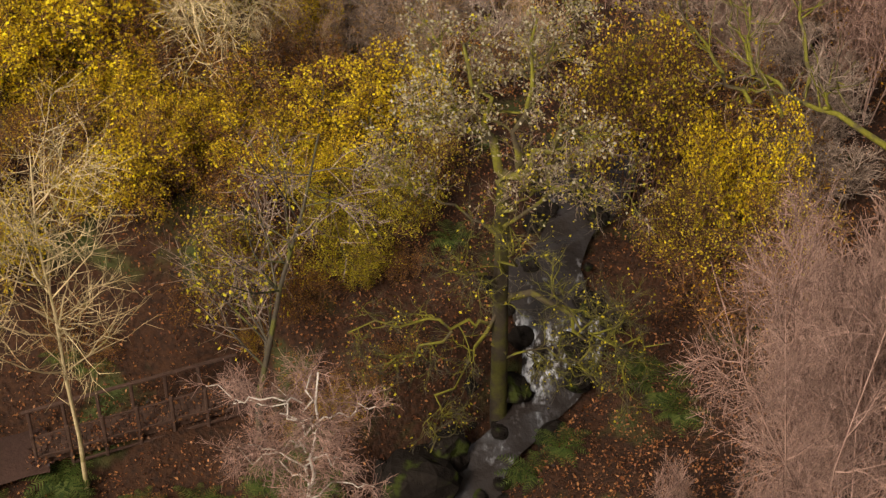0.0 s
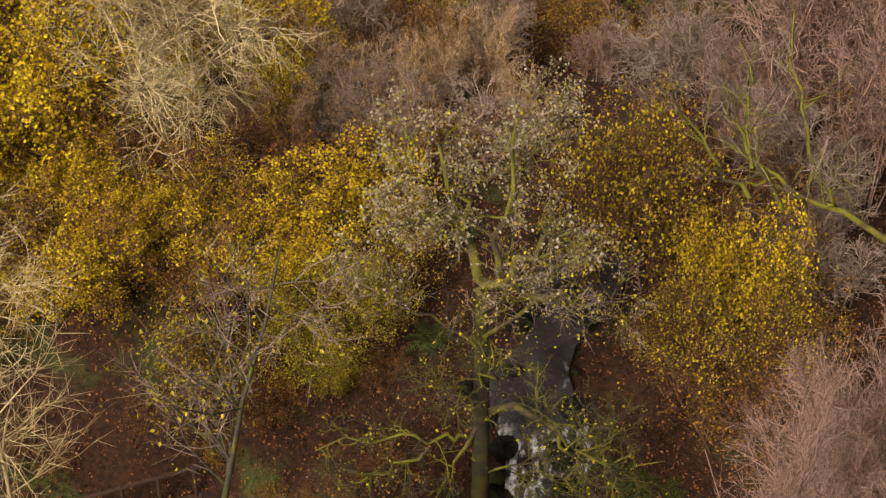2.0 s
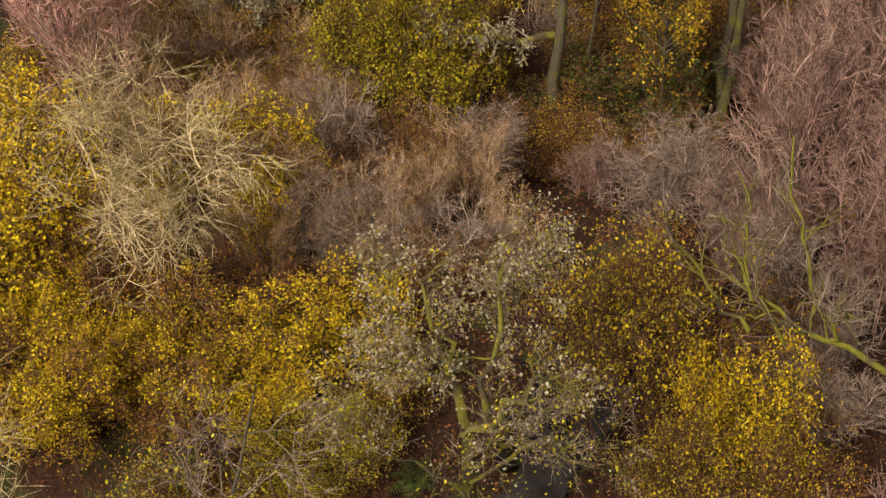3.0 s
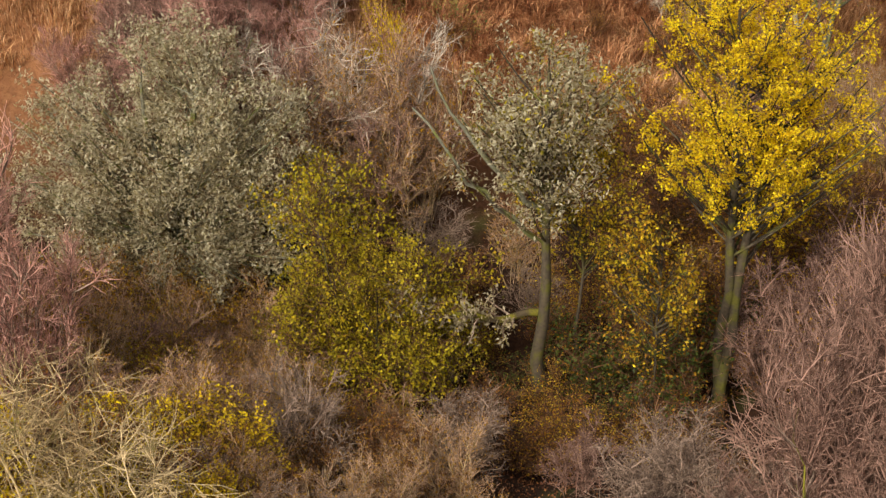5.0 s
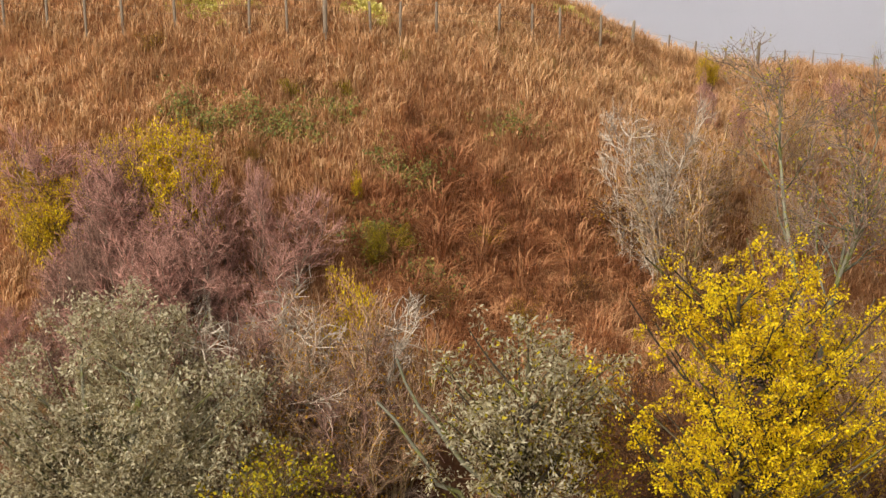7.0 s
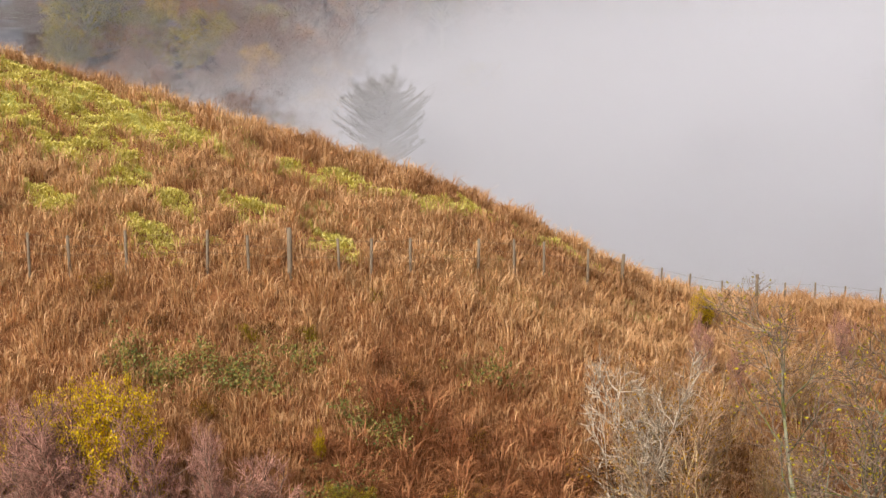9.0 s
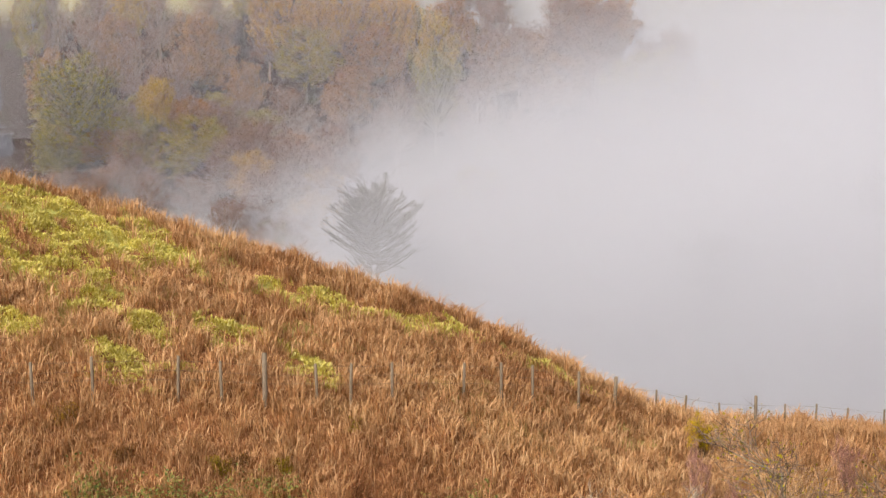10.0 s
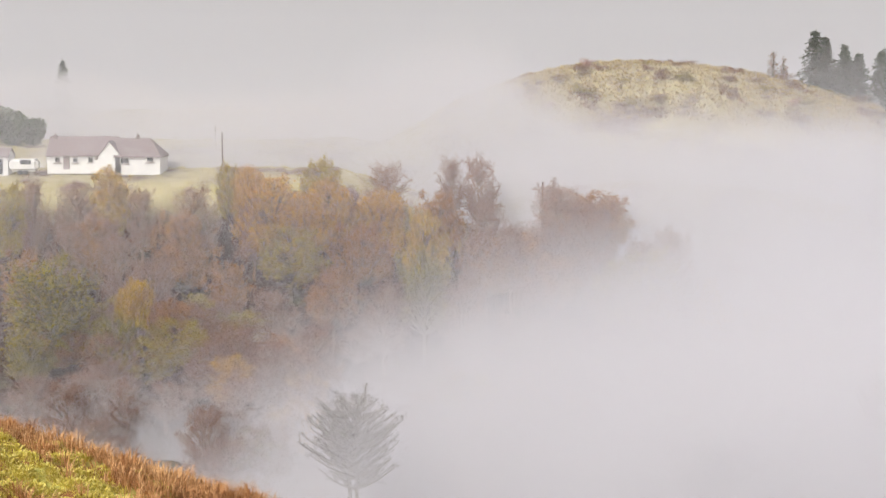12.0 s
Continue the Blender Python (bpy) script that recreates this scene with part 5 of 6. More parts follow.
def fallen_leaves():
    rng = np.random.default_rng(45)
    x, y = rng.uniform(-13, 12, 120000), 21 + 27 * rng.random(120000) ** 1.7
    keep = np.abs(x - np.interp(y, BROOK_Y, BROOK_X)) > rng.uniform(0.6, 1.3, len(x))
    keep &= (y > 21 + rng.exponential(1.6, len(x))) & (np.abs(x + 0.5) < 12.5 - rng.exponential(1.2, len(x)))
    x, y = x[keep], y[keep]
    C = np.stack([x, y, lie(x, y) + rough(x, y) + rng.uniform(0.01, 0.06, len(x))], -1)
    on = (np.abs(y - 28.8 - (x + 7.2) * 0.326) < 0.75) & (x > -9.6) & (x < -4.9)
    C[on, 2] = 0.0 + (C[on, 0] + 7.2) * 0.083 + 0.02
    tagged(new("fallen_leaf", mesh_of("fallen_leaf", *leaves(rng, C, 0.058, -0.1), LITTER)), "russet and orange fallen leaves on the wood floor", "leaves", kind="stuff")


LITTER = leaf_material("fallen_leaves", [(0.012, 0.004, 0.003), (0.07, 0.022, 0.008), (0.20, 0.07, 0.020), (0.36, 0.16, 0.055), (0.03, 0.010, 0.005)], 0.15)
fallen_leaves()


# ---- the fence along the hill ----
POST = bark_material("silvered_post", (0.12, 0.088, 0.058), (0.27, 0.205, 0.145))


def fence():
    ob = thing("fence", "post-and-wire stock fence of silvered posts", "fence", (0, 0, 0))
    line = [(-14.4, 74.0), (-13.0, 74.5), (-11.6, 74.9), (-10.3, 75.3), (-9.0, 75.6), (-7.2, 76.2), (-4.6, 77.1), (-3.2, 77.5), (-1.8, 77.8), (-0.1, 78.5), (1.0, 78.9),
            (2.4, 79.6), (4.9, 81.2), (6.3, 82.2), (7.5, 83.1), (9.3, 84.4), (10.8, 85.8), (12.8, 88.6), (14.2, 90.0), (15.7, 90.4), (17.2, 90.5), (18.4, 90.5), (19.7, 90.5), (21.0, 90.6), (22.6, 90.8)]
    rng = np.random.default_rng(6)
    tops = []
    for k, (x, y) in enumerate(line):
        z = ground_at(x, y)
        strong = k in (8, 16, 20)
        r, h = (0.07, 1.45) if strong else (0.043, rng.uniform(1.05, 1.2))
        if k < 16:  # taller posts where the bracken stands deep
            r, h = r * 1.25, h + 0.38
        lean = rng.normal(0, 0.03, 2)
        P = np.array([[(x, y, z - 0.4), (x + lean[0] * 0.6, y + lean[1] * 0.6, z + h * 0.6), (x + lean[0], y + lean[1], z + h - 0.02), (x + lean[0], y + lean[1], z + h)]])
        child("post", mesh_of("post", *tubes(P, np.array([[r, r, r * 0.95, r * 0.2]]), 8), POST, True), ob)
        tops.append((x + lean[0], y + lean[1], z + min(h, 1.45 if k < 16 else 1.1)))
    t = np.array(tops)
    for drop in (0.08, 0.4, 0.7):
        P = t[None] - np.array([0, 0, drop])
        child("wire", mesh_of("wire", *tubes(P, np.full((1, len(t)), 0.006), 3), POST), ob)


fence()


# ---- the far side of the valley ----
def far_kinds():
    k = {}
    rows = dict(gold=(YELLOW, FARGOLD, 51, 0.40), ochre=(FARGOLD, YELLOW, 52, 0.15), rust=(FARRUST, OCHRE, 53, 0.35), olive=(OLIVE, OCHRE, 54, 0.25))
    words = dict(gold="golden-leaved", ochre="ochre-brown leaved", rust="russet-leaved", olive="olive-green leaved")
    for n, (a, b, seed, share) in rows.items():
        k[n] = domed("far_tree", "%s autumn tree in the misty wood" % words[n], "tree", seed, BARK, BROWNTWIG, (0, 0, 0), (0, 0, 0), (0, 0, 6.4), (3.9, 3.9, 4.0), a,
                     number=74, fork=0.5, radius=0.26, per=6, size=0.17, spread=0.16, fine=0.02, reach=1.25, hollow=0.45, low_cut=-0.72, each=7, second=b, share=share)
    k["bare"] = domed("far_tree", "bare grey-brown tree in the misty wood", "tree", 55, GREYTWIG, PINK, (0, 0, 0), (0, 0, 0), (0, 0, 6.2), (3.4, 3.4, 4.2), RUST,
                      number=95, fork=0.4, radius=0.22, stems_=2, per=1, size=0.13, spread=0.15, fine=0.020, reach=1.3, hollow=0.5, low_cut=-0.7)
    k["fan"] = domed("far_tree", "spreading olive tree with fanning bare limbs", "tree", 57, LICHEN, BARK, (0, 0, 0), (0, 0, 0), (0, 0, 6.2), (4.2, 4.2, 4.2), OLIVE,
                     number=80, fork=0.3, radius=0.34, stems_=3, per=2, size=0.15, spread=0.15, fine=0.026, reach=1.3, hollow=0.6, low_cut=-0.5)
    k["mist"] = domed("far_tree", "round-headed bare tree standing in the mist", "tree", 56, BARK, BARK, (0, 0, 0), (0, 0, 0), (0, 0, 25.4), (4.0, 4.0, 3.2), None,
                      number=190, fork=0.5, radius=0.34, stems_=3, fine=0.019, low_cut=-0.95, reach=0.8, hollow=0.35, each=6, rise=0.45)
    return k


FAR = far_kinds()
for n_, ob_ in enumerate(FAR.values()):
    ob_.location = (-70 - 9 * n_, 196, ground_at(-70 - 9 * n_, 196))


def far(kind, x, y, z, wide, label=""):
    """A tree of the far wood whose top reaches the height z, its crown so many metres wide."""
    g = ground_at(x, y)
    h = max(z - g, 3.0)
    full = dict(mist=9.0, bare=7.8, fan=9.2).get(kind, 8.6)
    w = wide / full
    h = max(h, 7.0 * w)
    tall = 29.4 if kind == "mist" else 10.9
    c = copy_thing(FAR[kind], Matrix.Translation((x, y, z - h)) @ Matrix.Rotation((x * 1.7 + y) % 6.28, 4, "Z") @ Matrix.Diagonal((w, w, h / tall, 1)))
    return tagged(c, label, group="trees of the far wood")


# the wood's edge, tree by tree
far("gold", -27.3, 204.6, 22.6, 5.2)
far("bare", -34.8, 202.9, 21.8, 4.3)
far("bare", -31.0, 204.2, 21.0, 5.5)
far("olive", -37.1, 202.9, 20.7, 4.9)
far("bare", -24.0, 203.8, 20.4, 4.9)
far("bare", -18.7, 202.9, 20.8, 6.7)
far("rust", -19.3, 199.0, 18.3, 7.2)
far("ochre", -10.6, 202.9, 21.9, 9.2)
far("ochre", -13.2, 205.5, 22.7, 4.7)
far("olive", -15.4, 206.7, 22.5, 3.4)
far("olive", -5.8, 206.3, 23.0, 5.2)
far("ochre", -4.9, 203.8, 21.3, 6.4)
far("bare", 0.8, 208.0, 22.6, 6.9)
far("ochre", 0.5, 204.2, 20.3, 7.1)
far("gold", 4.9, 202.1, 18.1, 7.1)
far("rust", -1.4, 200.8, 16.9, 7.8)
far("fan", 5.0, 197.0, 14.6, 7.4)
far("olive", -8.5, 200.4, 16.4, 8.4)
far("rust", -14.7, 197.0, 13.3, 5.3)
far("fan", -29.5, 186.0, 14.8, 9.9)
far("gold", -22.3, 188.0, 12.5, 4.5)
far("bare", -17.5, 189.0, 10.1, 6.7)
far("rust", -33.2, 192.0, 15.2, 5.4)
far("bare", 10.9, 211.0, 23.4, 5.1)
far("bare", 7.9, 211.8, 23.1, 4.5)
far("bare", 13.9, 204.7, 16.6, 6.8)
far("bare", 19.0, 210.1, 20.7, 7.0)
far("bare", 22.1, 207.6, 18.0, 8.2)
far("bare", 11.4, 207.6, 18.7, 5.6)
far("rust", 18.0, 203.8, 13.5, 6.8)
far("bare", 23.0, 204.7, 14.2, 6.8)
far("olive", 28.2, 203.8, 13.8, 8.0)
far("olive", 24.4, 203.4, 12.7, 6.1)
far("gold", 34.6, 205.1, 10.6, 4.7)
far("bare", 31.2, 208.5, 16.0, 6.3)
far("rust", 11.3, 203.4, 15.2, 6.7)
far("bare", -12.4, 202.5, 18.8, 5.5)
far("bare", -25.4, 198.0, 16.3, 6.5)
far("bare", -21.4, 194.0, 14.4, 6.4)
far("rust", -28.1, 200.8, 17.8, 6.0)
far("bare", -30.8, 200.0, 17.3, 6.6)
far("rust", -4.0, 196.0, 13.0, 6.5)
far("bare", -9.8, 192.0, 11.2, 6.9)
far("bare", 1.0, 194.0, 12.1, 6.4)
far("bare", 8.8, 196.0, 11.9, 7.0)
far("bare", 15.0, 197.0, 11.8, 7.1)
far("ochre", -6.9, 202.5, 19.9, 7.1)
far("bare", -5.1, 186.0, 8.7, 6.6)
far("bare", -12.2, 184.0, 9.0, 6.5)
far("bare", -23.2, 182.0, 8.3, 6.5)
far("mist", -0.1, 147.0, 9.5, 8.6)
far("mist", 27.2, 160.0, 2.8, 8.3)
far("mist", 43.5, 170.0, 6.3, 6.0)
rng = np.random.default_rng(59)
for n_ in range(12):
    x, y = rng.uniform(6, 34), rng.uniform(203, 213)
    far(["bare", "bare", "rust"][rng.integers(3)], x, y, ground_at(x, y) + rng.uniform(7.5, 10.0), rng.uniform(6.0, 8.0))
rng = np.random.default_rng(58)
for n_ in range(56):
    x, y = rng.uniform(-46, 20), rng.uniform(182, 197)
    if x < -33:
        continue
    far(["bare", "rust", "bare", "olive", "bare", "fan"][rng.integers(6)], x, y, ground_at(x, y) + rng.uniform(3.2, 4.8), rng.uniform(5.0, 7.5))
for n_ in range(46):
    x, y = rng.uniform(-46, -4), rng.uniform(165, 184)
    if x < -31:
        continue
    far(["bare", "fan", "bare", "bare", "ochre", "bare"][rng.integers(6)], x, y, ground_at(x, y) + rng.uniform(5.0, 8.0), rng.uniform(5.0, 7.0))


# bushes scattered in the bracken
for x, y, h_, k_ in ((0.3, 68.0, 1.3, "olive"), (1.0, 68.6, 1.0, "olive"), (-6.0, 74.0, 0.7, "brown"), (-3.0, 74.5, 0.6, "olive"), (-2.4, 74.8, 0.6, "brown"),
                     (-1.0, 75.0, 0.6, "olive"), (2.4, 74.0, 0.7, "brown"), (4.6, 72.0, 0.7, "ochre"), (4.2, 69.4, 1.0, "ochre"), (-4.0, 71.0, 0.7, "ochre"), (7.0, 67.6, 1.4, "brown"),
                     (2.2, 66.0, 1.2, "brown"), (-2.0, 67.0, 1.4, "brown"), (5.2, 66.0, 1.3, "ochre"), (1.2, 77.5, 0.5, "olive"), (-8.0, 75.0, 0.8, "ochre")):
    plant(k_, x, y, h_, x * 3.3 + y, 0.8 + 0.4 * (h_ < 1.3))


# ---- the cottage and what stands about it ----
def wall_material():
    m, nt, b = mat("whitewashed_wall", 0.85)
    nt.links.new(ramp(nt, noise_of(nt, 1.2, 5), [(0.66, 0.66, 0.66), (0.82, 0.82, 0.82)]), b.inputs["Base Color"])
    return m


def slate_material():
    m, nt, b = mat("grey_slate", 0.7)
    nt.links.new(ramp(nt, noise_of(nt, 2.5, 5), [(0.17, 0.135, 0.135), (0.29, 0.235, 0.235)]), b.inputs["Base Color"])
    bumped(nt, b, noise_of(nt, 8, 3), 0.4, 0.03)
    return m


def glass_material():
    m, nt, b = mat("dark_window_glass", 0.08)
    b.inputs["Base Color"].default_value = (0.03, 0.035, 0.04, 1)
    b.inputs["Specular IOR Level"].default_value = 0.6
    return m


WALL, SLATE, PANE = wall_material(), slate_material(), glass_material()


def block(name, w, d, h, parent, material, at=(0, 0, 0), soft=0.03, label=""):
    bm = bmesh.new()
    bmesh.ops.create_cube(bm, size=1)
    bmesh.ops.scale(bm, vec=(w, d, h), verts=bm.verts)
    bmesh.ops.bevel(bm, geom=bm.edges[:], offset=soft, segments=1, affect="EDGES")
    bmesh.ops.translate(bm, vec=(at[0], at[1], at[2] + h / 2), verts=bm.verts)
    return part(name, bm, material, parent, label)


def gabled(name, w, d, eave, ridge, parent, at=(0, 0, 0), along_x=True):
    """Walls with gables, as one solid shell."""
    bm = bmesh.new()
    x, y = w / 2, d / 2
    base = [bm.verts.new(v) for v in ((-x, -y, -0.8), (x, -y, -0.8), (x, y, -0.8), (-x, y, -0.8))]
    top_ = [bm.verts.new(v) for v in ((-x, -y, eave), (x, -y, eave), (x, y, eave), (-x, y, eave))]
    for k in range(4):
        bm.faces.new((base[k], base[(k + 1) % 4], top_[(k + 1) % 4], top_[k]))
    if along_x:
        a, b = bm.verts.new((-x, 0, ridge)), bm.verts.new((x, 0, ridge))
        bm.faces.new((top_[3], top_[0], a))
        bm.faces.new((top_[1], top_[2], b))
    else:
        a, b = bm.verts.new((0, -y, ridge)), bm.verts.new((0, y, ridge))
        bm.faces.new((top_[0], top_[1], a))
        bm.faces.new((top_[2], top_[3], b))
    bmesh.ops.translate(bm, vec=at, verts=bm.verts)
    return part(name, bm, WALL, parent)


def roof(w, d, eave, ridge, parent, at=(0, 0, 0), along_x=True, hip=0.0):
    """Two thick slopes meeting at a ridge, which a hip may shorten at its far end."""
    bm = bmesh.new()
    x, y, t = w / 2 + 0.12, d / 2 + 0.25, 0.14
    drop = (ridge - eave) * 0.25 / (d / 2)
    if not along_x:
        x, y = d / 2 + 0.12, w / 2 + 0.25

    def slab(*p):
        v = [bm.verts.new(q) for q in p] + [bm.verts.new((q[0], q[1], q[2] + t)) for q in p]
        n = len(p)
        bm.faces.new(v[:n])
        bm.faces.new(v[n:])
        for k in range(n):
            bm.faces.new((v[k], v[(k + 1) % n], v[n + (k + 1) % n], v[n + k]))

    e = eave - drop
    for sg in (-1, 1):
        slab((-x, sg * y, e), (x, sg * y, e), (x - hip, 0, ridge), (-x, 0, ridge))
    if hip:
        slab((x, -y, e), (x, y, e), (x - hip, 0, ridge))
    bmesh.ops.recalc_face_normals(bm, faces=bm.faces[:])
    if not along_x:
        bmesh.ops.rotate(bm, cent=(0, 0, 0), matrix=Matrix.Rotation(math.pi / 2, 3, "Z"), verts=bm.verts)
    bmesh.ops.translate(bm, vec=at, verts=bm.verts)
    return part("roof", bm, SLATE, parent, "grey slate roof")


def window(w, h, parent, at):
    """A framed window standing a little proud of a wall that faces the camera."""
    f = block("window", w + 0.14, 0.10, h + 0.14, parent, WALL, at, 0.01)
    block("pane", w / 2 - 0.03, 0.05, h, f, PANE, (at[0] - w / 4, at[1] - 0.045, at[2] + 0.07), 0.005)
    block("pane", w / 2 - 0.03, 0.05, h, f, PANE, (at[0] + w / 4, at[1] - 0.045, at[2] + 0.07), 0.005)
    block("sill", w + 0.3, 0.16, 0.08, f, SLATE, (at[0], at[1] - 0.06, at[2] - 0.08), 0.01)


def cottage():
    ob = thing("cottage", "long whitewashed cottage with a grey slate roof", "house", (-31.5, 222.0, 21.3))
    gabled("wall", 7.6, 5.2, 1.3, 3.2, ob, (-2.0, 1.2, 0))
    roof(7.6, 5.2, 1.3, 3.2, ob, (-2.0, 1.2, 0))
    block("wall", 5.0, 6.0, 2.1, ob, WALL, (4.6, 0.0, -0.9), 0.02)
    roof(5.0, 6.0, 1.2, 3.0, ob, (4.6, 0.0, 0), True, 1.6)
    gabled("wall", 2.6, 2.6, 1.1, 2.8, ob, (1.5, -1.7, 0), False)
    roof(2.6, 2.6, 1.1, 2.8, ob, (1.5, -1.7, 0), False)
    for x in (-4.6, -2.6, -0.9):
        window(0.5, 0.5, ob, (x, -1.44, 0.45))
    window(0.9, 0.55, ob, (3.2, -3.04, 0.35))
    window(0.7, 0.5, ob, (6.0, -3.04, 0.55))
    d_ = block("door", 0.7, 0.08, 1.4, ob, SLATE, (-3.6, -1.42, -0.3), 0.01, "dark door")
    block("handle", 0.05, 0.06, 0.12, d_, PANE, (-3.4, -1.48, 0.4), 0.01)
    for x, z, h in ((-5.3, 2.9, 0.55), (4.2, 2.7, 0.75)):
        c = block("chimney", 0.4, 0.4, h, ob, SLATE, (x, 1.0 if x < 0 else 0.0, z), 0.03, "dark stone chimney")
        block("chimney_pot", 0.18, 0.18, 0.2, c, SLATE, (x, 1.0 if x < 0 else 0.0, z + h), 0.04)


cottage()


def shed():
    ob = thing("shed", "small grey outbuilding with a dark doorway", "shed", (-43.0, 221.5, ground_at(-43, 221.5)))
    gabled("wall", 3.0, 3.0, 2.0, 2.8, ob)
    roof(3.0, 3.0, 2.0, 2.8, ob)
    block("door", 1.2, 0.08, 1.7, ob, PANE, (0.3, -1.52, 0), 0.01, "dark doorway")


shed()


def caravan():
    # a caravan shape in place of the lumpy heap beside the cottage
    ob = thing("caravan", "white caravan standing in for a lumpy heap by the cottage", "caravan", (-39.8, 220.6, ground_at(-39.8, 220.6)))
    bm = bmesh.new()
    bmesh.ops.create_cube(bm, size=1)
    bmesh.ops.scale(bm, vec=(3.2, 1.8, 1.4), verts=bm.verts)
    bmesh.ops.bevel(bm, geom=bm.edges[:], offset=0.3, segments=3, affect="EDGES")
    bmesh.ops.translate(bm, vec=(0, 0, 1.1), verts=bm.verts)
    part("body", bm, WALL, ob)
    block("window", 1.2, 0.06, 0.5, ob, PANE, (0.3, -0.9, 1.2), 0.02)
    for x in (-0.3, 0.3):
        bm = bmesh.new()
        bmesh.ops.create_cone(bm, cap_ends=True, segments=16, radius1=0.28, radius2=0.28, depth=0.18)
        bmesh.ops.rotate(bm, cent=(0, 0, 0), matrix=Matrix.Rotation(math.pi / 2, 3, "X"), verts=bm.verts)
        bmesh.ops.translate(bm, vec=(x, -0.78, 0.28), verts=bm.verts)
        part("wheel", bm, PANE, ob)


caravan()


def pole(x, y, z):
    g = ground_at(x, y)
    ob = thing("utility_pole", "weathered wooden utility pole", "pole", (x, y, g), group="utility poles")
    h = max(z - g, 4)
    P = np.array([[(0, 0, -0.5), (0, 0, h * 0.5), (0, 0, h)]])
    child("shaft", mesh_of("shaft", *tubes(P, np.array([[0.09, 0.08, 0.06]]), 8), TIMBER, True), ob)


pole(-18.3, 226, 22.7)
pole(-19.8, 232, 23.6)
pole(17.8, 214, 19.8)


# ---- conifers ----
def conifer(x, y, z, seed, thin=1.0, label="dark spruce on the far hill", sparse=False):
    rng = np.random.default_rng(seed)
    g = ground_at(x, y)
    h = z - g
    ob = thing("conifer", label, "conifer", (x, y, g), group="conifers on the far hill")
    P0 = np.array([[(0, 0, -0.3), (0.05, 0, h * 0.5), (0, 0, h)]])
    child("trunk", mesh_of("trunk", *tubes(P0, np.array([[0.2, 0.12, 0.02]]), 7), BARK, True), ob)
    n = 60 if sparse else 170
    t = np.clip(np.round(rng.uniform(0.05, 0.97, n) * 15) / 15 + rng.normal(0, 0.012, n), 0.04, 0.985)
    a = rng.uniform(0, 6.28, n)
    L = (1 - t) ** 0.8 * h * 0.36 * thin * rng.uniform(0.45, 1.2, n) + 0.15
    s = np.linspace(0, 1, 4)[None, :, None]
    base = np.stack([0 * t, 0 * t, t * h], -1)[:, None]
    out = np.stack([np.cos(a), np.sin(a), 0 * a], -1)[:, None]
    P = base + out * L[:, None, None] * s + np.array([0, 0, -1.0]) * (L[:, None, None] * 0.35 * s ** 1.5)
    child("bough", mesh_of("bough", *tubes(P, np.full((n, 4), 0.03), 3), BARK), ob)["kind"] = "stuff"
    if not sparse:
        C = along(rng, P, 22, 0.07, (0.15, 1.0))
        child("needles", mesh_of("needles", *leaves(rng, C, 0.17, 0.7, 2.0), FIRS), ob)["kind"] = "stuff"
    else:
        child("needles", mesh_of("needles", *leaves(rng, along(rng, P, 4, 0.12, (0.3, 1.0)), 0.13, 0.6, 1.8), RUST), ob, "rusty withered needles")["kind"] = "stuff"


conifer(54.8, 247, 37.6, 1, 1.25)
conifer(56.3, 248, 36.8, 2, 0.9)
conifer(58.5, 247, 35.6, 3, 1.1, "spruce with thinning brownish needles")
conifer(60.6, 248, 34.6, 4, 1.2)
conifer(63.3, 247, 35.0, 5, 1.1)
conifer(65.0, 248, 34.0, 6)
conifer(49.4, 247, 34.8, 7, 0.9, "dead bare conifer with rusty branches", True)
conifer(50.9, 248, 34.0, 8, 0.9, "dead bare conifer with rusty branches", True)
conifer(-44.0, 262, 34.4, 9, 0.62, "tall conifer rising out of the mist")


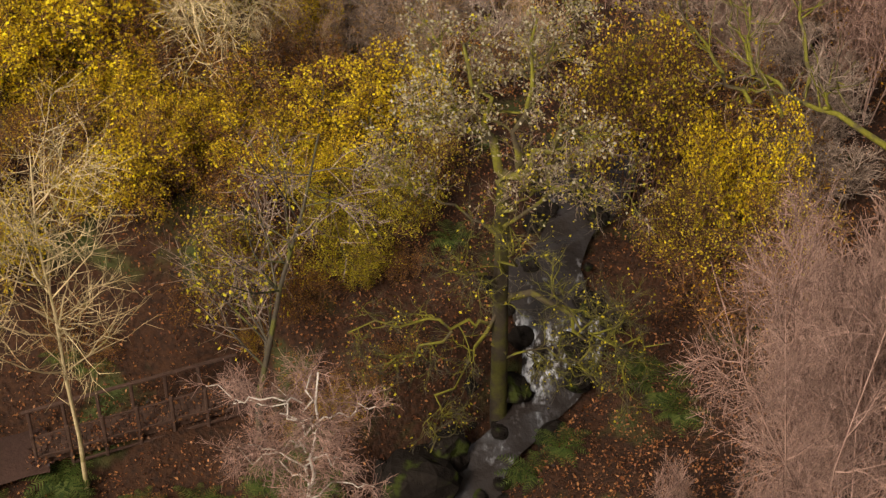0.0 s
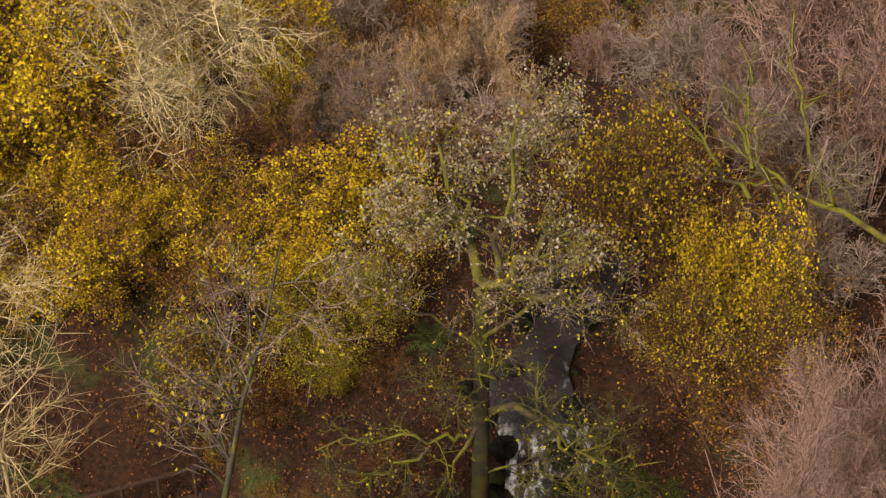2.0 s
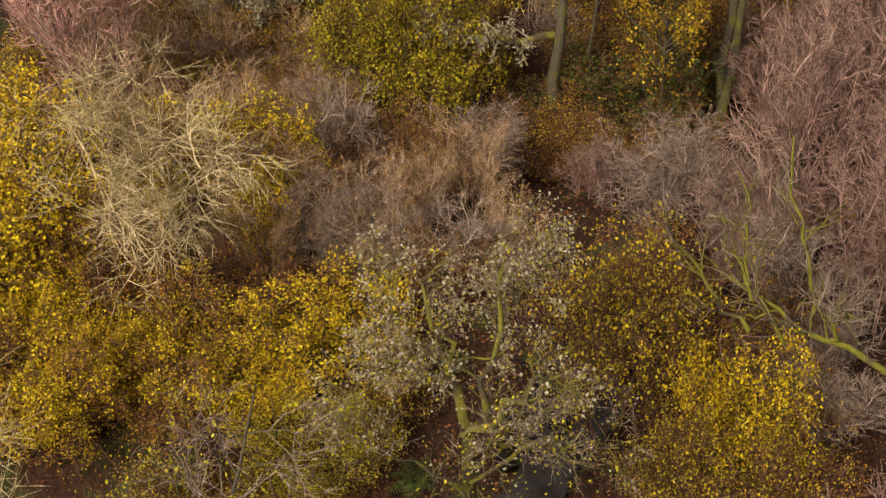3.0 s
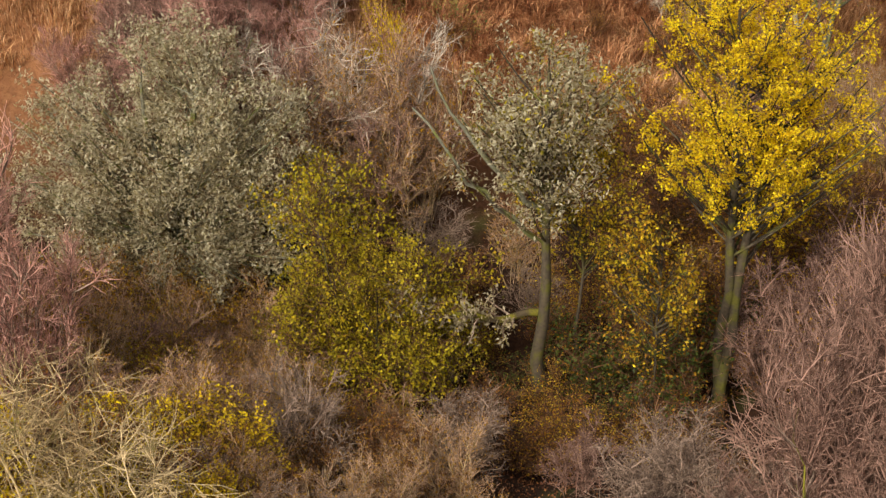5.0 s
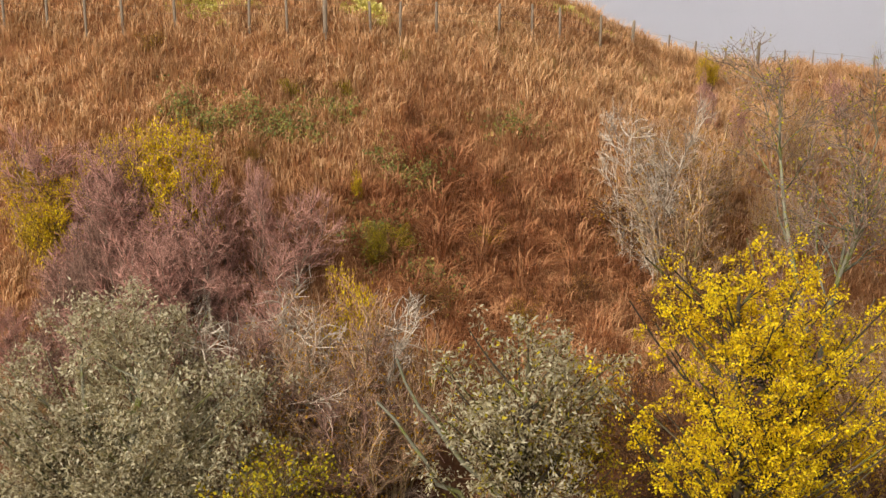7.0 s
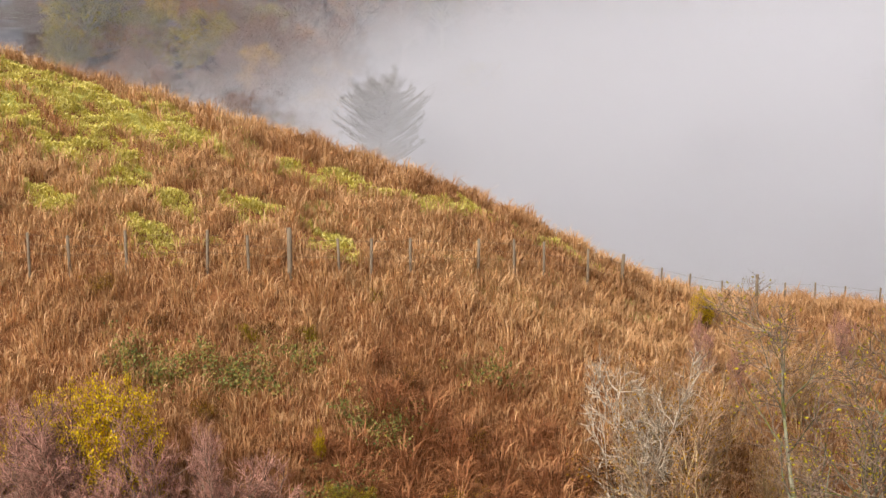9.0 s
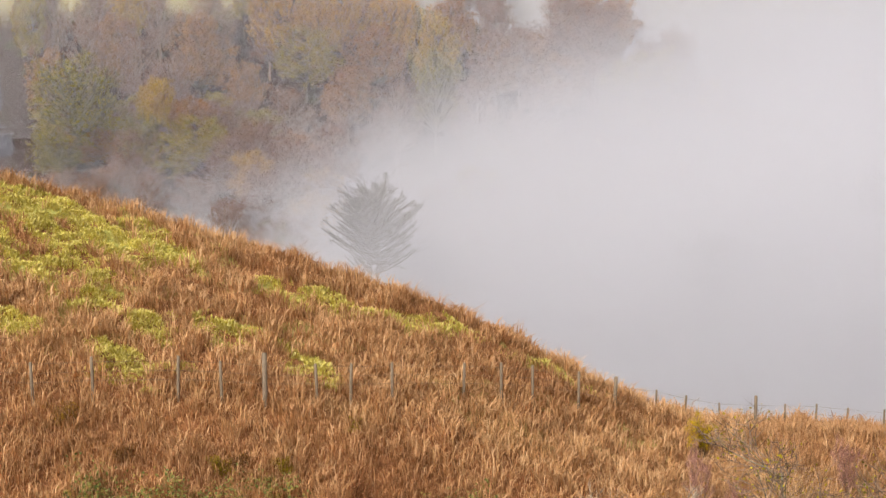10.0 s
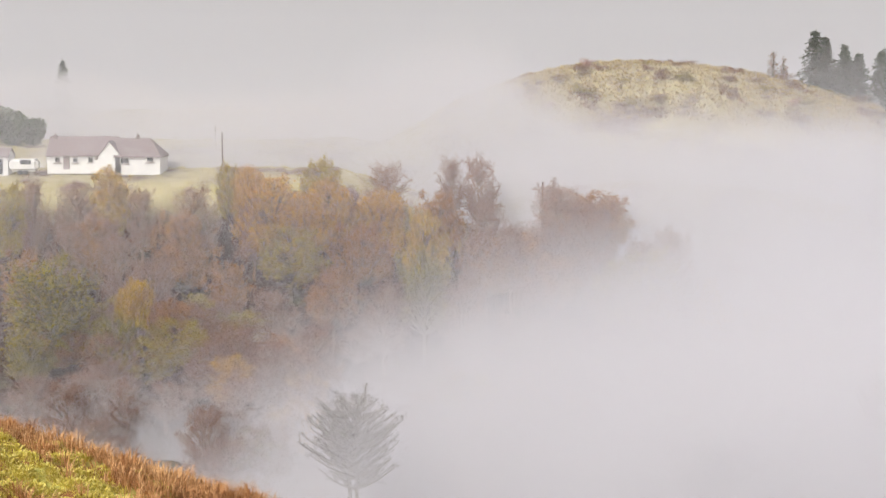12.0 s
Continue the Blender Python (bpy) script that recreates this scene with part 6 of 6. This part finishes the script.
def evergreens():
    for k, (x, y, r) in enumerate(((-50.5, 250, 3.0), (-47.8, 250, 2.6), (-45.8, 251, 1.9), (-53.5, 251, 2.8))):
        rng = np.random.default_rng(80 + k)
        g = ground_at(x, y)
        ob = thing("evergreen_bush", "dense dark-green evergreen bush at the field's edge", "bush", (x, y, g), group="evergreens by the field")
        P, R = stems(rng, 9, r * 1.7, 0.6, 0.08)
        child("trunk", mesh_of("trunk", *tubes(P, R, 5), BARK), ob)
        P1, R1 = sprout(rng, P, R, 12, (0.1, 1.0), 50, r * 0.6, 4, 0.2, 0.05)
        child("crown", mesh_of("crown", *leaves(rng, along(rng, P1, 22, 0.15), 0.28), EVERGREEN), ob)


EVERGREEN = leaf_material("evergreen_leaves", [(0.02, 0.04, 0.012), (0.05, 0.085, 0.025), (0.08, 0.12, 0.035)], 0.15)
evergreens()


def asphalt_material():
    m, nt, b = mat("damp_asphalt", 0.6)
    nt.links.new(ramp(nt, noise_of(nt, 1.5, 5), [(0.05, 0.05, 0.065), (0.09, 0.09, 0.11)]), b.inputs["Base Color"])
    return m


strip("road", "narrow grey lane running down through the wood", "road", [(-46, 212, 0), (-43, 205, 0), (-40.5, 198, 0), (-38, 191, 0), (-37, 186, 0)], 2.4, asphalt_material(), 0.25, "ground")

# scrub and tussocks on the far knoll
rng = np.random.default_rng(91)
DRYGRASS = leaf_material("dry_hill_grass", [(0.30, 0.23, 0.11), (0.52, 0.42, 0.20), (0.64, 0.54, 0.30), (0.40, 0.34, 0.14)], 0.25)
x_, y_ = rng.uniform(6, 74, 15000), rng.uniform(233, 254, 15000)
tufts("hill_grass", "rank tawny grass on the far knoll", "grass", DRYGRASS, x_, y_, 4, 0.15, 0.42, 0.07, 0.9, 92)
drift_ = np.sin(0.5 * x_ + 0.3 * y_) * np.sin(0.4 * y_ - 0.21 * x_) + 0.4 * np.sin(1.3 * x_) * np.sin(1.1 * y_) + rng.normal(0, 0.15, len(x_))
tufts("heather", "brown heather and dead bracken on the far knoll", "heather", RUST, x_[drift_ > 0.72], y_[drift_ > 0.72], 7, 0.2, 0.5, 0.07, 0.9, 93)
rng = np.random.default_rng(90)
for n_ in range(30):
    x, y = rng.uniform(20, 66), rng.uniform(234, 251)
    plant(["brown", "brown", "purple", "olive"][rng.integers(4)], x, y, rng.uniform(0.6, 1.2), rng.uniform(0, 6), 2.6)
